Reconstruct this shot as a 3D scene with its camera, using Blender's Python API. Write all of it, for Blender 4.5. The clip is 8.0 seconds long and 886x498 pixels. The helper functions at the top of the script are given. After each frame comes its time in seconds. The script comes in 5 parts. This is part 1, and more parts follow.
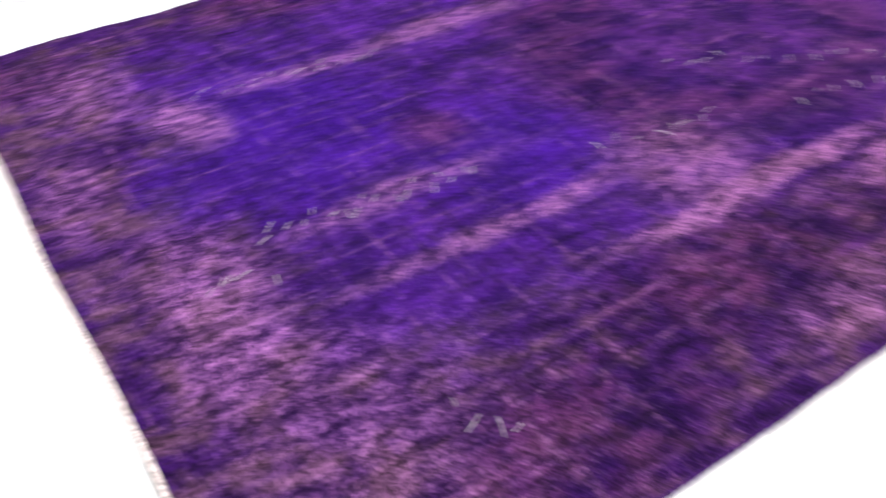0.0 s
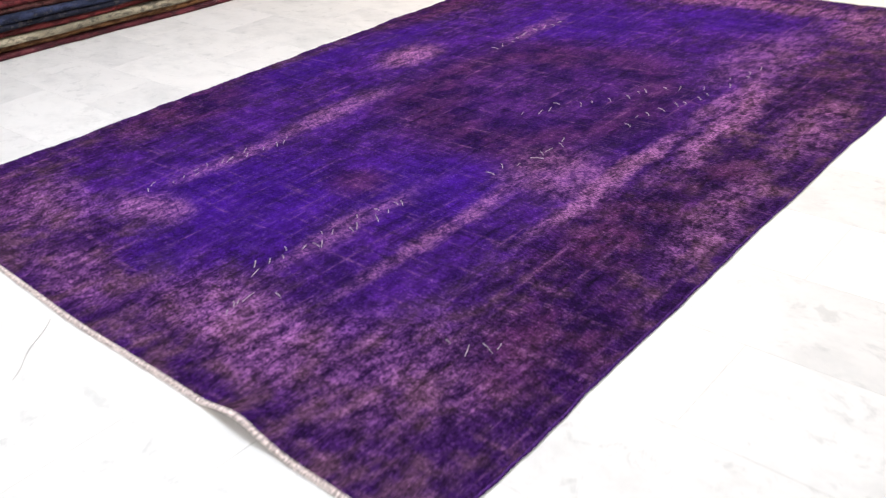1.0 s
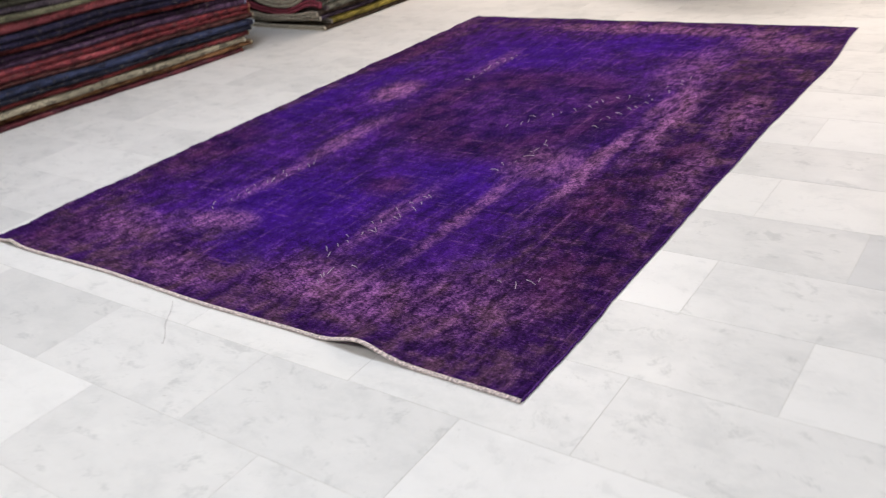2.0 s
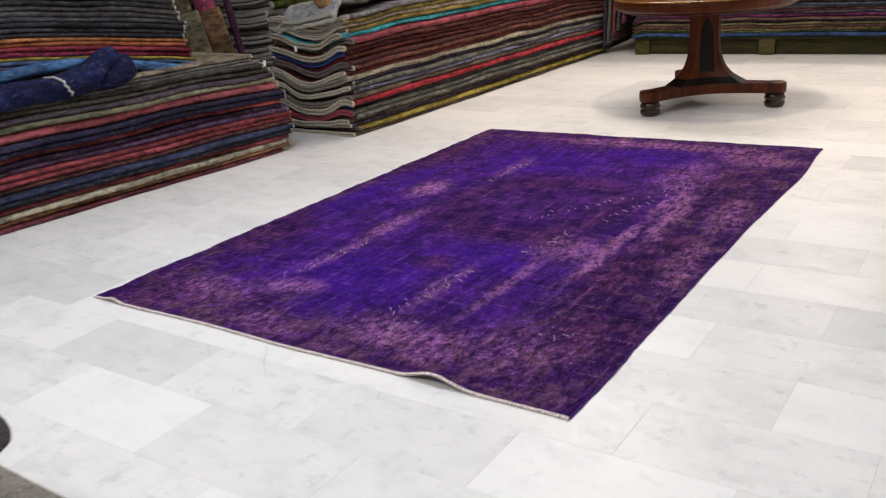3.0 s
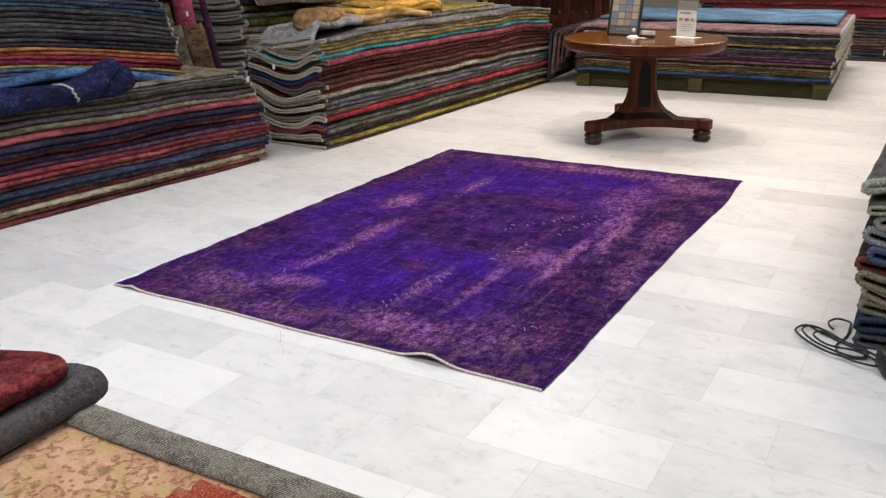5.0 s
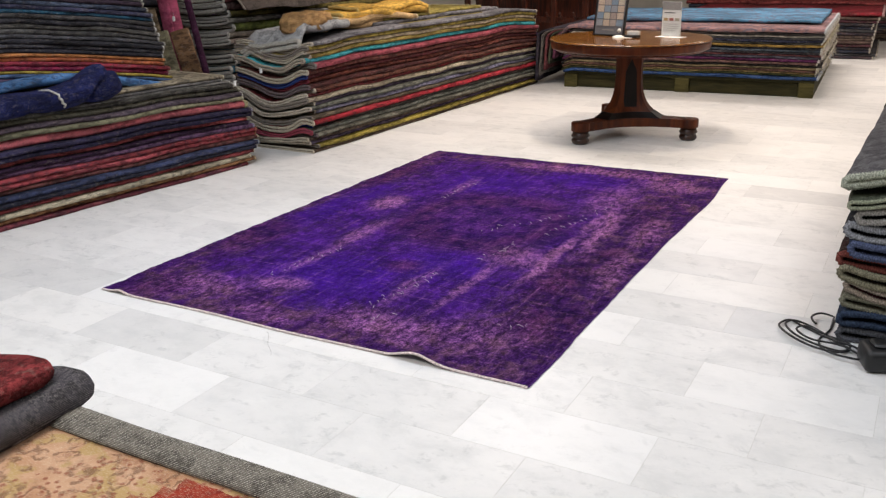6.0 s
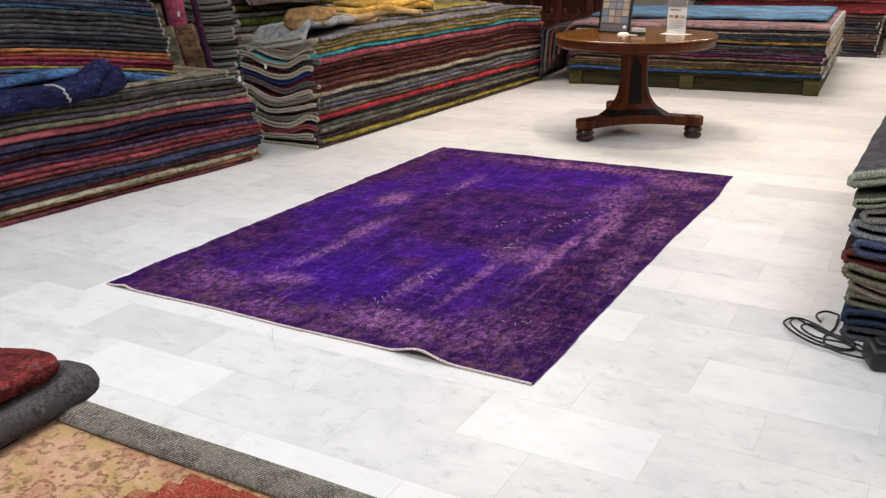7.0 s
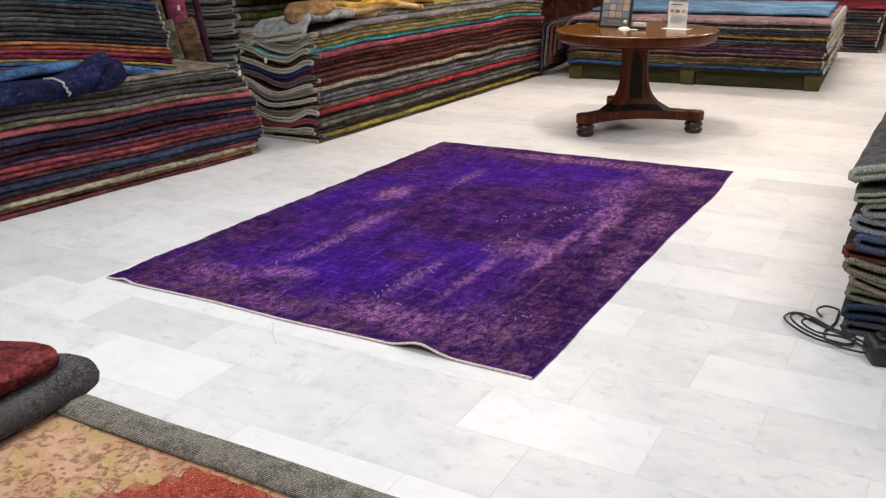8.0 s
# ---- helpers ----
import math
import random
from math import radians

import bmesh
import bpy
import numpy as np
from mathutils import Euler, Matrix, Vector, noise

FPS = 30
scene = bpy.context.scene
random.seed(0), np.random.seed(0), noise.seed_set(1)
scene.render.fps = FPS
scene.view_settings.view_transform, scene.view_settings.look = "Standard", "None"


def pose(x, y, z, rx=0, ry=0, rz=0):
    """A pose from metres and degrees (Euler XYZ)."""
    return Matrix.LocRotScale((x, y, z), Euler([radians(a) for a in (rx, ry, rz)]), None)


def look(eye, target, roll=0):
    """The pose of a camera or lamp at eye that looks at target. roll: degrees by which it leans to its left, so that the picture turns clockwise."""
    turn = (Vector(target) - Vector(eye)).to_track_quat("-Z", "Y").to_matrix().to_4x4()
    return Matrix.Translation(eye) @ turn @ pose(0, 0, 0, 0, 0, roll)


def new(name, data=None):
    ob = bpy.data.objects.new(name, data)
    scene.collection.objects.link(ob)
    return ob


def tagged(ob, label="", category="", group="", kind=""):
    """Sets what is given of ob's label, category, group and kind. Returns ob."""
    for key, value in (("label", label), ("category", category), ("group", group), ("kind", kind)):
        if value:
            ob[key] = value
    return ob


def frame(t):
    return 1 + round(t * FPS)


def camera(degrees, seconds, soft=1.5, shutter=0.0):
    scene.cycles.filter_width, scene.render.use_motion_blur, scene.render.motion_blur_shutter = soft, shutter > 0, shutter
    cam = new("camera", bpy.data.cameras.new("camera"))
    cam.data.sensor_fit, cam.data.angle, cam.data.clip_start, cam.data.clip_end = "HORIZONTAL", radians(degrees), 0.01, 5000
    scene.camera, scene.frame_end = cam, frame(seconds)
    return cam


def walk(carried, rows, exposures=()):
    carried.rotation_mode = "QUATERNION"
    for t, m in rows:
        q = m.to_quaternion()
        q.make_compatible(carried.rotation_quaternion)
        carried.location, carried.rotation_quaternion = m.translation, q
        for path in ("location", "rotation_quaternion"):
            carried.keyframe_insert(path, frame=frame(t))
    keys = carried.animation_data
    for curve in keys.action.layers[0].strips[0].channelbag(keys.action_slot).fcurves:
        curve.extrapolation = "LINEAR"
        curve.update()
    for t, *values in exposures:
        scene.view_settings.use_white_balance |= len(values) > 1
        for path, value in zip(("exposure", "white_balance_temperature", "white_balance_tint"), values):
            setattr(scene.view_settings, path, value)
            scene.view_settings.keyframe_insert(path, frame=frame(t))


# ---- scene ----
cam = camera(53.7, 8.0, soft=1.3, shutter=0.6)
PATH = [
    (0, (0.457, -0.060, 1.017), (-0.881, 0.775, -0.221), -3.4),
    (0.2, (0.516, -0.122, 1.017), (-0.74, 0.889, -0.165), -3.0),
    (0.5, (0.61, -0.319, 1.01), (-0.643, 0.823, -0.05), -5.4),
    (1, (0.696, -0.618, 1.066), (-0.501, 0.631, 0.062), -5.0),
    (1.2, (0.708, -0.75, 1.083), (-0.453, 0.543, 0.093), -3.6),
    (2.3, (0.87, -1.46, 1.194), (-0.204, 0.001, 0.352), -7.3),
    (2.5, (0.885, -1.577, 1.212), (-0.206, -0.082, 0.454), -5.1),
    (3, (0.944, -1.874, 1.268), (-0.139, -0.334, 0.591), -4.5),
    (3.5, (0.942, -2.13, 1.329), (-0.027, -0.554, 0.568), -1.7),
    (4, (0.93, -2.369, 1.389), (-0.02, -0.765, 0.665), 0.3),
    (4.5, (0.979, -2.446, 1.432), (0.027, -0.819, 0.765), -0.0),
    (6, (1.068, -2.467, 1.426), (0.14, -0.818, 0.778), -1.2),
    (6.5, (1.065, -2.469, 1.427), (0.136, -0.822, 0.775), -1.2),
    (7, (1.062, -2.47, 1.424), (0.129, -0.826, 0.769), -1.0),
    (7.5, (1.061, -2.47, 1.42), (0.132, -0.827, 0.76), -0.9),
    (8, (1.059, -2.469, 1.418), (0.128, -0.828, 0.753), -0.9),
]
EXPOSURES = [(0.0, 0.82), (0.3, 0.88), (0.5, 0.85), (1.0, 0.40), (1.2, 0.33), (2.3, -0.22), (2.5, -0.26), (3.0, -0.06), (3.5, -0.06), (4.0, -0.18), (4.5, 0.0), (8.0, 0.05)]
walk(cam, [(t, look(eye, target, roll)) for t, eye, target, roll in PATH], EXPOSURES)

# ---- light: ceiling lamps of a closed showroom ----
world = bpy.data.worlds.new("room_air")
world.use_nodes = True
world.node_tree.nodes["Background"].inputs[0].default_value = (0.6, 0.65, 0.7, 1)
world.node_tree.nodes["Background"].inputs[1].default_value = 0.05
scene.world = world


def ceiling_lamp(x, y, power, colour, sx=1.6, sy=0.7, z=3.12):
    data = bpy.data.lights.new("ceiling_lamp", "AREA")
    data.shape, data.size, data.size_y, data.energy, data.color = "RECTANGLE", sx, sy, power, colour
    new("ceiling_lamp", data).matrix_world = pose(x, y, z)


COOL, NEUTRAL, WARM, WARM2 = (0.84, 0.895, 1.0), (1.0, 0.975, 0.955), (1.0, 0.82, 0.64), (1.0, 0.875, 0.80)
ceiling_lamp(-1.7, 0.5, 66, COOL)
ceiling_lamp(2.1, -0.2, 40, COOL)
ceiling_lamp(-0.9, -2.4, 66, NEUTRAL)
ceiling_lamp(1.4, 4.0, 42, WARM2)
ceiling_lamp(-2.0, 4.6, 74, WARM2)
ceiling_lamp(-0.6, 8.4, 88, WARM2)
ceiling_lamp(2.6, 8.2, 75, WARM2)
spot = bpy.data.lights.new("table_spot", "SPOT")
spot.energy, spot.color, spot.spot_size, spot.spot_blend, spot.shadow_soft_size = 108, WARM, radians(100), 0.9, 0.07
new("table_spot", spot).matrix_world = pose(-0.89, 3.66, 3.0)


# ---- materials ----
def lin(h):
    """Linear colour from a hex string."""
    out = []
    for k in (0, 2, 4):
        c = int(h[k:k + 2], 16) / 255
        out.append(c / 12.92 if c <= 0.04045 else ((c + 0.055) / 1.055) ** 2.4)
    return (*out, 1.0)


class Graph:
    """Small helper to wire a material's nodes."""

    def __init__(self, name, rough=0.8, metal=0.0):
        self.mat = bpy.data.materials.new(name)
        self.mat.use_nodes = True
        self.tree = self.mat.node_tree
        self.bsdf = self.tree.nodes["Principled BSDF"]
        self.put(self.bsdf, "Roughness", rough)
        self.put(self.bsdf, "Metallic", metal)

    def node(self, kind, operation="", data_type="", blend_type="", interpolation_type="", bands_direction="", use_clamp=False):
        n = self.tree.nodes.new(kind)
        if operation:
            n.operation = operation
        if data_type:
            n.data_type = data_type
        if blend_type:
            n.blend_type = blend_type
        if interpolation_type:
            n.interpolation_type = interpolation_type
        if bands_direction:
            n.bands_direction = bands_direction
        if use_clamp:
            n.use_clamp = True
        return n

    def put(self, n, slot, v):
        if isinstance(v, bpy.types.NodeSocket):
            self.tree.links.new(v, n.inputs[slot])
        else:
            n.inputs[slot].default_value = v

    def coords(self, shift=True):
        c = self.node("ShaderNodeTexCoord").outputs["Object"]
        if not shift:
            return c
        r = self.node("ShaderNodeObjectInfo").outputs["Random"]
        return self.vmath("ADD", c, self.math("MULTIPLY", r, 37.0))

    def math(self, op, a, b=0.0, c=0.0, clamp=False):
        n = self.node("ShaderNodeMath", operation=op, use_clamp=clamp)
        self.put(n, 0, a), self.put(n, 1, b), self.put(n, 2, c)
        return n.outputs[0]

    def vmath(self, op, a, b):
        n = self.node("ShaderNodeVectorMath", operation=op)
        self.put(n, 0, a), self.put(n, 1, b)
        return n.outputs[0]

    def scaled(self, v, s):
        return self.vmath("MULTIPLY", v, s)

    def noise(self, v, scale, detail=3.0, rough=0.55, distort=0.0):
        n = self.node("ShaderNodeTexNoise")
        self.put(n, "Vector", v), self.put(n, "Scale", scale), self.put(n, "Detail", detail)
        self.put(n, "Roughness", rough), self.put(n, "Distortion", distort)
        return n.outputs["Fac"]

    def noise_colour(self, v, scale, detail=2.0):
        n = self.node("ShaderNodeTexNoise")
        self.put(n, "Vector", v), self.put(n, "Scale", scale), self.put(n, "Detail", detail)
        return n.outputs["Color"]

    def step(self, v, lo, hi, a=0.0, b=1.0):
        n = self.node("ShaderNodeMapRange", interpolation_type="SMOOTHSTEP")
        for slot, x in zip(("Value", "From Min", "From Max", "To Min", "To Max"), (v, lo, hi, a, b)):
            self.put(n, slot, x)
        return n.outputs[0]

    def mix(self, f, a, b, mode="MIX"):
        n = self.node("ShaderNodeMix", data_type="RGBA", blend_type=mode)
        self.put(n, 0, f), self.put(n, 6, a), self.put(n, 7, b)
        return n.outputs[2]

    def bump(self, h, strength=0.5, dist=0.004):
        n = self.node("ShaderNodeBump")
        self.put(n, "Height", h), self.put(n, "Strength", strength), self.put(n, "Distance", dist)
        self.put(self.bsdf, "Normal", n.outputs[0])

    def cloth(self):
        self.put(self.bsdf, "Specular IOR Level", 0.08)

    def colour(self, c):
        self.put(self.bsdf, "Base Color", c)

    def sheen(self, w, rough=0.5, tint=(1, 1, 1, 1)):
        self.put(self.bsdf, "Sheen Weight", w), self.put(self.bsdf, "Sheen Roughness", rough), self.put(self.bsdf, "Sheen Tint", tint)


MATS = {}


def dyed(h, value):
    """Linear colour of a dye, a little richer and at a given depth."""
    c = lin(h)[:3]
    m = sum(c) / 3
    return (*(max(0.0, value * (m + 0.92 * (x - m))) for x in c), 1.0)


def wool(a, b=None, motif=0.5):
    """Woollen pile in colour a with worn motifs in colour b."""
    key = ("wool", a, b, motif)
    if key in MATS:
        return MATS[key]
    g = Graph("wool", 0.95)
    v = g.coords()
    ca, cb = dyed(a, 0.98), dyed(b, 0.55) if b else dyed(a, 0.4)
    big = g.step(g.noise(g.scaled(v, (0.7, 1, 1.4)), 26, 4, 0.65), 0.47, 0.58, 0.0, motif + 0.18)
    c = g.mix(big, ca, cb)
    pale = g.step(g.noise(g.scaled(v, (1, 1, 1.3)), 38, 3, 0.6), 0.56, 0.64, 0.0, min(0.40, 0.7 * motif))
    c = g.mix(pale, c, g.mix(0.5, c, (0.36, 0.31, 0.26, 1)))
    wear = g.step(g.noise(g.scaled(v, (0.5, 1, 2)), 6, 4, 0.65), 0.35, 0.72, 0.55, 1.30)
    c = g.mix(1.0, c, g.vmath("MULTIPLY", (1, 1, 1), wear), "MULTIPLY")
    fine = g.noise(g.scaled(v, (1.5, 0.6, 0.6)), 210, 3, 0.8)
    c = g.mix(g.step(fine, 0.52, 0.72, 0.0, 0.30), c, g.mix(0.45, c, (0.45, 0.40, 0.35, 1)))
    c = g.mix(g.step(fine, 0.47, 0.32, 0.0, 0.65), c, (0.012, 0.010, 0.012, 1))
    g.colour(c)
    g.bump(g.math("ADD", fine, g.noise(v, 60, 3, 0.6)), 0.9, 0.006)
    g.cloth()
    MATS[key] = g.mat
    return g.mat


def weave(a, b, ribs=330.0, axis=1, name="weave"):
    """The ribbed, knotted back of a rug; axis 3 runs the ribs along x, round a fold."""
    key = ("weave", a, b, ribs, axis)
    if key in MATS:
        return MATS[key]
    g = Graph(name, 0.95)
    v = g.coords()
    w = g.node("ShaderNodeTexWave", bands_direction="XYZX"[axis])
    if axis == 3:
        parts = g.node("ShaderNodeSeparateXYZ")
        g.put(parts, 0, v)
        around = g.node("ShaderNodeCombineXYZ")
        g.put(around, 0, g.math("ADD", parts.outputs["Y"], parts.outputs["Z"])), g.put(around, 1, parts.outputs["X"])
        lay = around.outputs[0]
    else:
        lay = v
    g.put(w, "Vector", lay), g.put(w, "Scale", ribs * 0.314), g.put(w, "Distortion", 0.15), g.put(w, "Detail", 2.0), g.put(w, "Detail Scale", 3.0)
    line = w.outputs["Fac"]
    blot = g.step(g.noise(v, 15, 5, 0.7), 0.44, 0.60)
    c = g.mix(blot, dyed(a, 0.75), dyed(a, 0.35))
    dots = g.noise(g.scaled(v, ((1, 0.25, 0.25), (0.25, 1, 1), (0.25, 1, 1), (0.9, 0.45, 0.45))[axis]), 200, 2, 0.6)
    c = g.mix(g.math("MULTIPLY", g.step(line, 0.45, 0.95), g.step(dots, 0.42, 0.62, 0.15, 0.8)), c, lin(b))
    g.colour(c)
    g.bump(g.math("ADD", line, dots), 0.8, 0.003)
    g.cloth()
    MATS[key] = g.mat
    return g.mat


def binding(a):
    """Overcast thread along a rug's edge."""
    key = ("binding", a)
    if key not in MATS:
        g = Graph("binding_thread", 0.9)
        n = g.noise(g.coords(), 160, 2)
        g.colour(g.mix(g.step(n, 0.35, 0.7), dyed(a, 0.4), dyed(a, 1.0)))
        g.bump(n, 0.6, 0.003)
        g.cloth()
        MATS[key] = g.mat
    return MATS[key]


def marble(per_island):
    """Honed marble; single tiles carry their tone, 0 grey to 1 white, in the object's colour."""
    g = Graph("marble_tile", 0.28)
    c = g.node("ShaderNodeTexCoord").outputs["Object"]
    if per_island:
        r = g.node("ShaderNodeNewGeometry").outputs["Random Per Island"]
        tone = g.step(r, 0.0, 1.0, 0.42, 0.92)
    else:
        info = g.node("ShaderNodeObjectInfo")
        r = info.outputs["Random"]
        sep = g.node("ShaderNodeSeparateColor")
        g.put(sep, 0, info.outputs["Color"])
        tone = sep.outputs[0]
    v = g.vmath("ADD", c, g.vmath("MULTIPLY", (13.0, 29.0, 7.0), r))
    cloud = g.noise(g.scaled(v, (1, 1.5, 1)), 4.5, 6, 0.7, 0.2)
    veins = g.noise(g.scaled(v, (1, 1.3, 1)), 12, 7, 0.75, 0.35)
    fleck = g.noise(v, 60, 5, 0.8)
    spots = g.noise(v, 24, 5, 0.75)
    r2 = g.math("FRACT", g.math("MULTIPLY", r, 7.31))
    grey = g.mix(r2, (0.640, 0.645, 0.645, 1), (0.675, 0.665, 0.640, 1))
    white = g.mix(r2, (0.875, 0.862, 0.832, 1), (0.840, 0.838, 0.825, 1))
    base = g.mix(tone, grey, white)
    calm = g.step(tone, 0.6, 1.0, 1.0, 0.35)
    base = g.mix(g.math("MULTIPLY", g.step(cloud, 0.42, 0.70, 0.0, 0.55), calm), base, (0.58, 0.585, 0.575, 1))
    base = g.mix(g.math("MULTIPLY", g.step(cloud, 0.44, 0.26, 0.0, 0.45), calm), base, (0.84, 0.835, 0.81, 1))
    base = g.mix(g.math("MULTIPLY", g.math("MULTIPLY", g.step(veins, 0.54, 0.66), 0.40), calm), base, (0.42, 0.43, 0.42, 1))
    base = g.mix(g.math("MULTIPLY", g.step(fleck, 0.60, 0.74), g.step(spots, 0.46, 0.62, 0.05, 0.55)), base, (0.36, 0.35, 0.31, 1))
    g.colour(base)
    g.put(g.bsdf, "Roughness", g.step(cloud, 0.3, 0.8, 0.34, 0.46))
    g.bump(g.noise(v, 7, 2), 0.05, 0.003)
    return g.mat


def wood(name, dark, light, rough=0.3, scale=1.0, axis=2, coat=0.0):
    g = Graph(name, rough)
    v = g.coords()
    st = [9.0 * scale] * 3
    st[axis] = 0.9 * scale
    grain = g.noise(g.scaled(v, tuple(st)), 4, 6, 0.6, 0.6)
    fine = g.noise(g.scaled(v, tuple(x * 6 for x in st)), 4, 3, 0.6)
    c = g.mix(g.step(grain, 0.35, 0.68), lin(dark), lin(light))
    c = g.mix(g.step(fine, 0.5, 0.8, 0.0, 0.25), c, lin(dark))
    g.colour(c)
    g.bump(fine, 0.04, 0.001)
    g.put(g.bsdf, "Specular IOR Level", 0.5 if coat else 0.22)
    g.put(g.bsdf, "Coat Weight", coat), g.put(g.bsdf, "Coat Roughness", 0.08)
    return g.mat


def plain(name, h, rough=0.5, metal=0.0, grain=80.0, amount=0.15):
    g = Graph(name, rough, metal)
    n = g.noise(g.coords(), grain, 3)
    c = lin(h)
    g.colour(g.mix(g.step(n, 0.35, 0.7), c, tuple((1 - amount) * x for x in c[:3]) + (1,)))
    g.bump(n, 0.1, 0.002)
    return g.mat


# ---- mesh helpers ----
def smooth(me, on=True):
    me.polygons.foreach_set("use_smooth", [on] * len(me.polygons))


def mesh_object(name, verts, faces, mat, parent=None, label="", soft=True, m=None):
    me = bpy.data.meshes.new(name)
    me.from_pydata([tuple(v) for v in verts], [], faces)
    smooth(me, soft)
    me.materials.append(mat)
    ob = new(name, me)
    if parent is not None:
        ob.parent = parent
    if m is not None:
        ob.matrix_basis = m
    if label:
        tagged(ob, label)
    return ob


def part(name, bm, mat, parent, label="", soft=False, m=None):
    me = bpy.data.meshes.new(name)
    bmesh.ops.recalc_face_normals(bm, faces=bm.faces)
    bm.to_mesh(me)
    bm.free()
    smooth(me, soft)
    me.materials.append(mat)
    ob = new(name, me)
    ob.parent = parent
    if m is not None:
        ob.matrix_basis = m
    if label:
        tagged(ob, label)
    return ob


def thing(name, label, category, m, group="", kind=""):
    ob = new(name)
    ob.empty_display_size = 0.05
    ob.matrix_basis = m
    return tagged(ob, label, category, group, kind)


def box_bm(x0, y0, z0, x1, y1, z1, bevel=0.004, bm=None):
    bm = bm or bmesh.new()
    made = bmesh.ops.create_cube(bm, size=1, matrix=Matrix.Translation(((x0 + x1) / 2, (y0 + y1) / 2, (z0 + z1) / 2)) @ Matrix.Diagonal((x1 - x0, y1 - y0, z1 - z0, 1)))
    if bevel:
        edges = list({e for v in made["verts"] for e in v.link_edges})
        bmesh.ops.bevel(bm, geom=edges, offset=bevel, segments=2, affect="EDGES", profile=0.5)
    return bm


def loft(rings, closed=True, caps=True):
    """Vertices and faces through rings of equal length."""
    n = len(rings[0])
    verts = [p for r in rings for p in r]
    faces = []
    for i in range(len(rings) - 1):
        for k in range(n if closed else n - 1):
            a, b = i * n + k, i * n + (k + 1) % n
            faces.append((a, b, b + n, a + n))
    if caps:
        faces.append(tuple(range(n))[::-1])
        faces.append(tuple((len(rings) - 1) * n + k for k in range(n)))
    return verts, faces


def tube(points, radius, sides=6, beads=None):
    """Vertices and faces of a tube along points; beads varies its radius."""
    rings = []
    for i, p in enumerate(points):
        p = Vector(p)
        d = (Vector(points[min(i + 1, len(points) - 1)]) - Vector(points[max(i - 1, 0)])).normalized()
        up = Vector((0.31, 0.17, 0.93)) if abs(d.z) < 0.9 else Vector((1, 0.1, 0))
        a = d.cross(up).normalized()
        b = d.cross(a)
        r = radius * (beads(i) if beads else 1.0)
        rings.append([p + r * (math.cos(2 * math.pi * k / sides) * a + math.sin(2 * math.pi * k / sides) * b) for k in range(sides)])
    return loft(rings)


def lathe(profile, sides=48):
    rings = [[(r * math.cos(2 * math.pi * k / sides), r * math.sin(2 * math.pi * k / sides), z) for k in range(sides)] for r, z in profile]
    return loft(rings)


def n3(x, y, z=0.0):
    return noise.noise(Vector((x, y, z)))


# ---- floor, walls, ceiling ----
X0, X1, Y0, Y1, TOP = -6.2, 5.0, -5.2, 14.5, 3.2
grout = plain("grout", "d6d5d0", 0.9)
floor_bm = box_bm(X0, Y0, -0.12, X1, Y1, -0.0007, 0)
floor = part("floor", floor_bm, grout, None)
tagged(floor, "white and grey marble tile floor laid in running bond", "floor", kind="structure")
plaster = plain("plaster", "cfccc4", 0.9, 0.0, 6.0, 0.08)
for name, b in (("wall_west", (X0 - 0.2, Y0, 0, X0, Y1, TOP)), ("wall_east", (X1, Y0, 0, X1 + 0.2, Y1, TOP)),
                ("wall_north", (X0 - 0.2, Y1, 0, X1 + 0.2, Y1 + 0.2, TOP)), ("wall_south", (X0 - 0.2, Y0 - 0.2, 0, X1 + 0.2, Y0, TOP))):
    tagged(part(name, box_bm(*b, 0), plaster, None), "plain off-white plastered showroom wall", "wall", kind="structure")
tagged(part("ceiling", box_bm(X0 - 0.2, Y0 - 0.2, TOP + 0.002, X1 + 0.2, Y1 + 0.2, TOP + 0.2, 0), plaster, None), "plain off-white showroom ceiling", "ceiling", kind="structure")


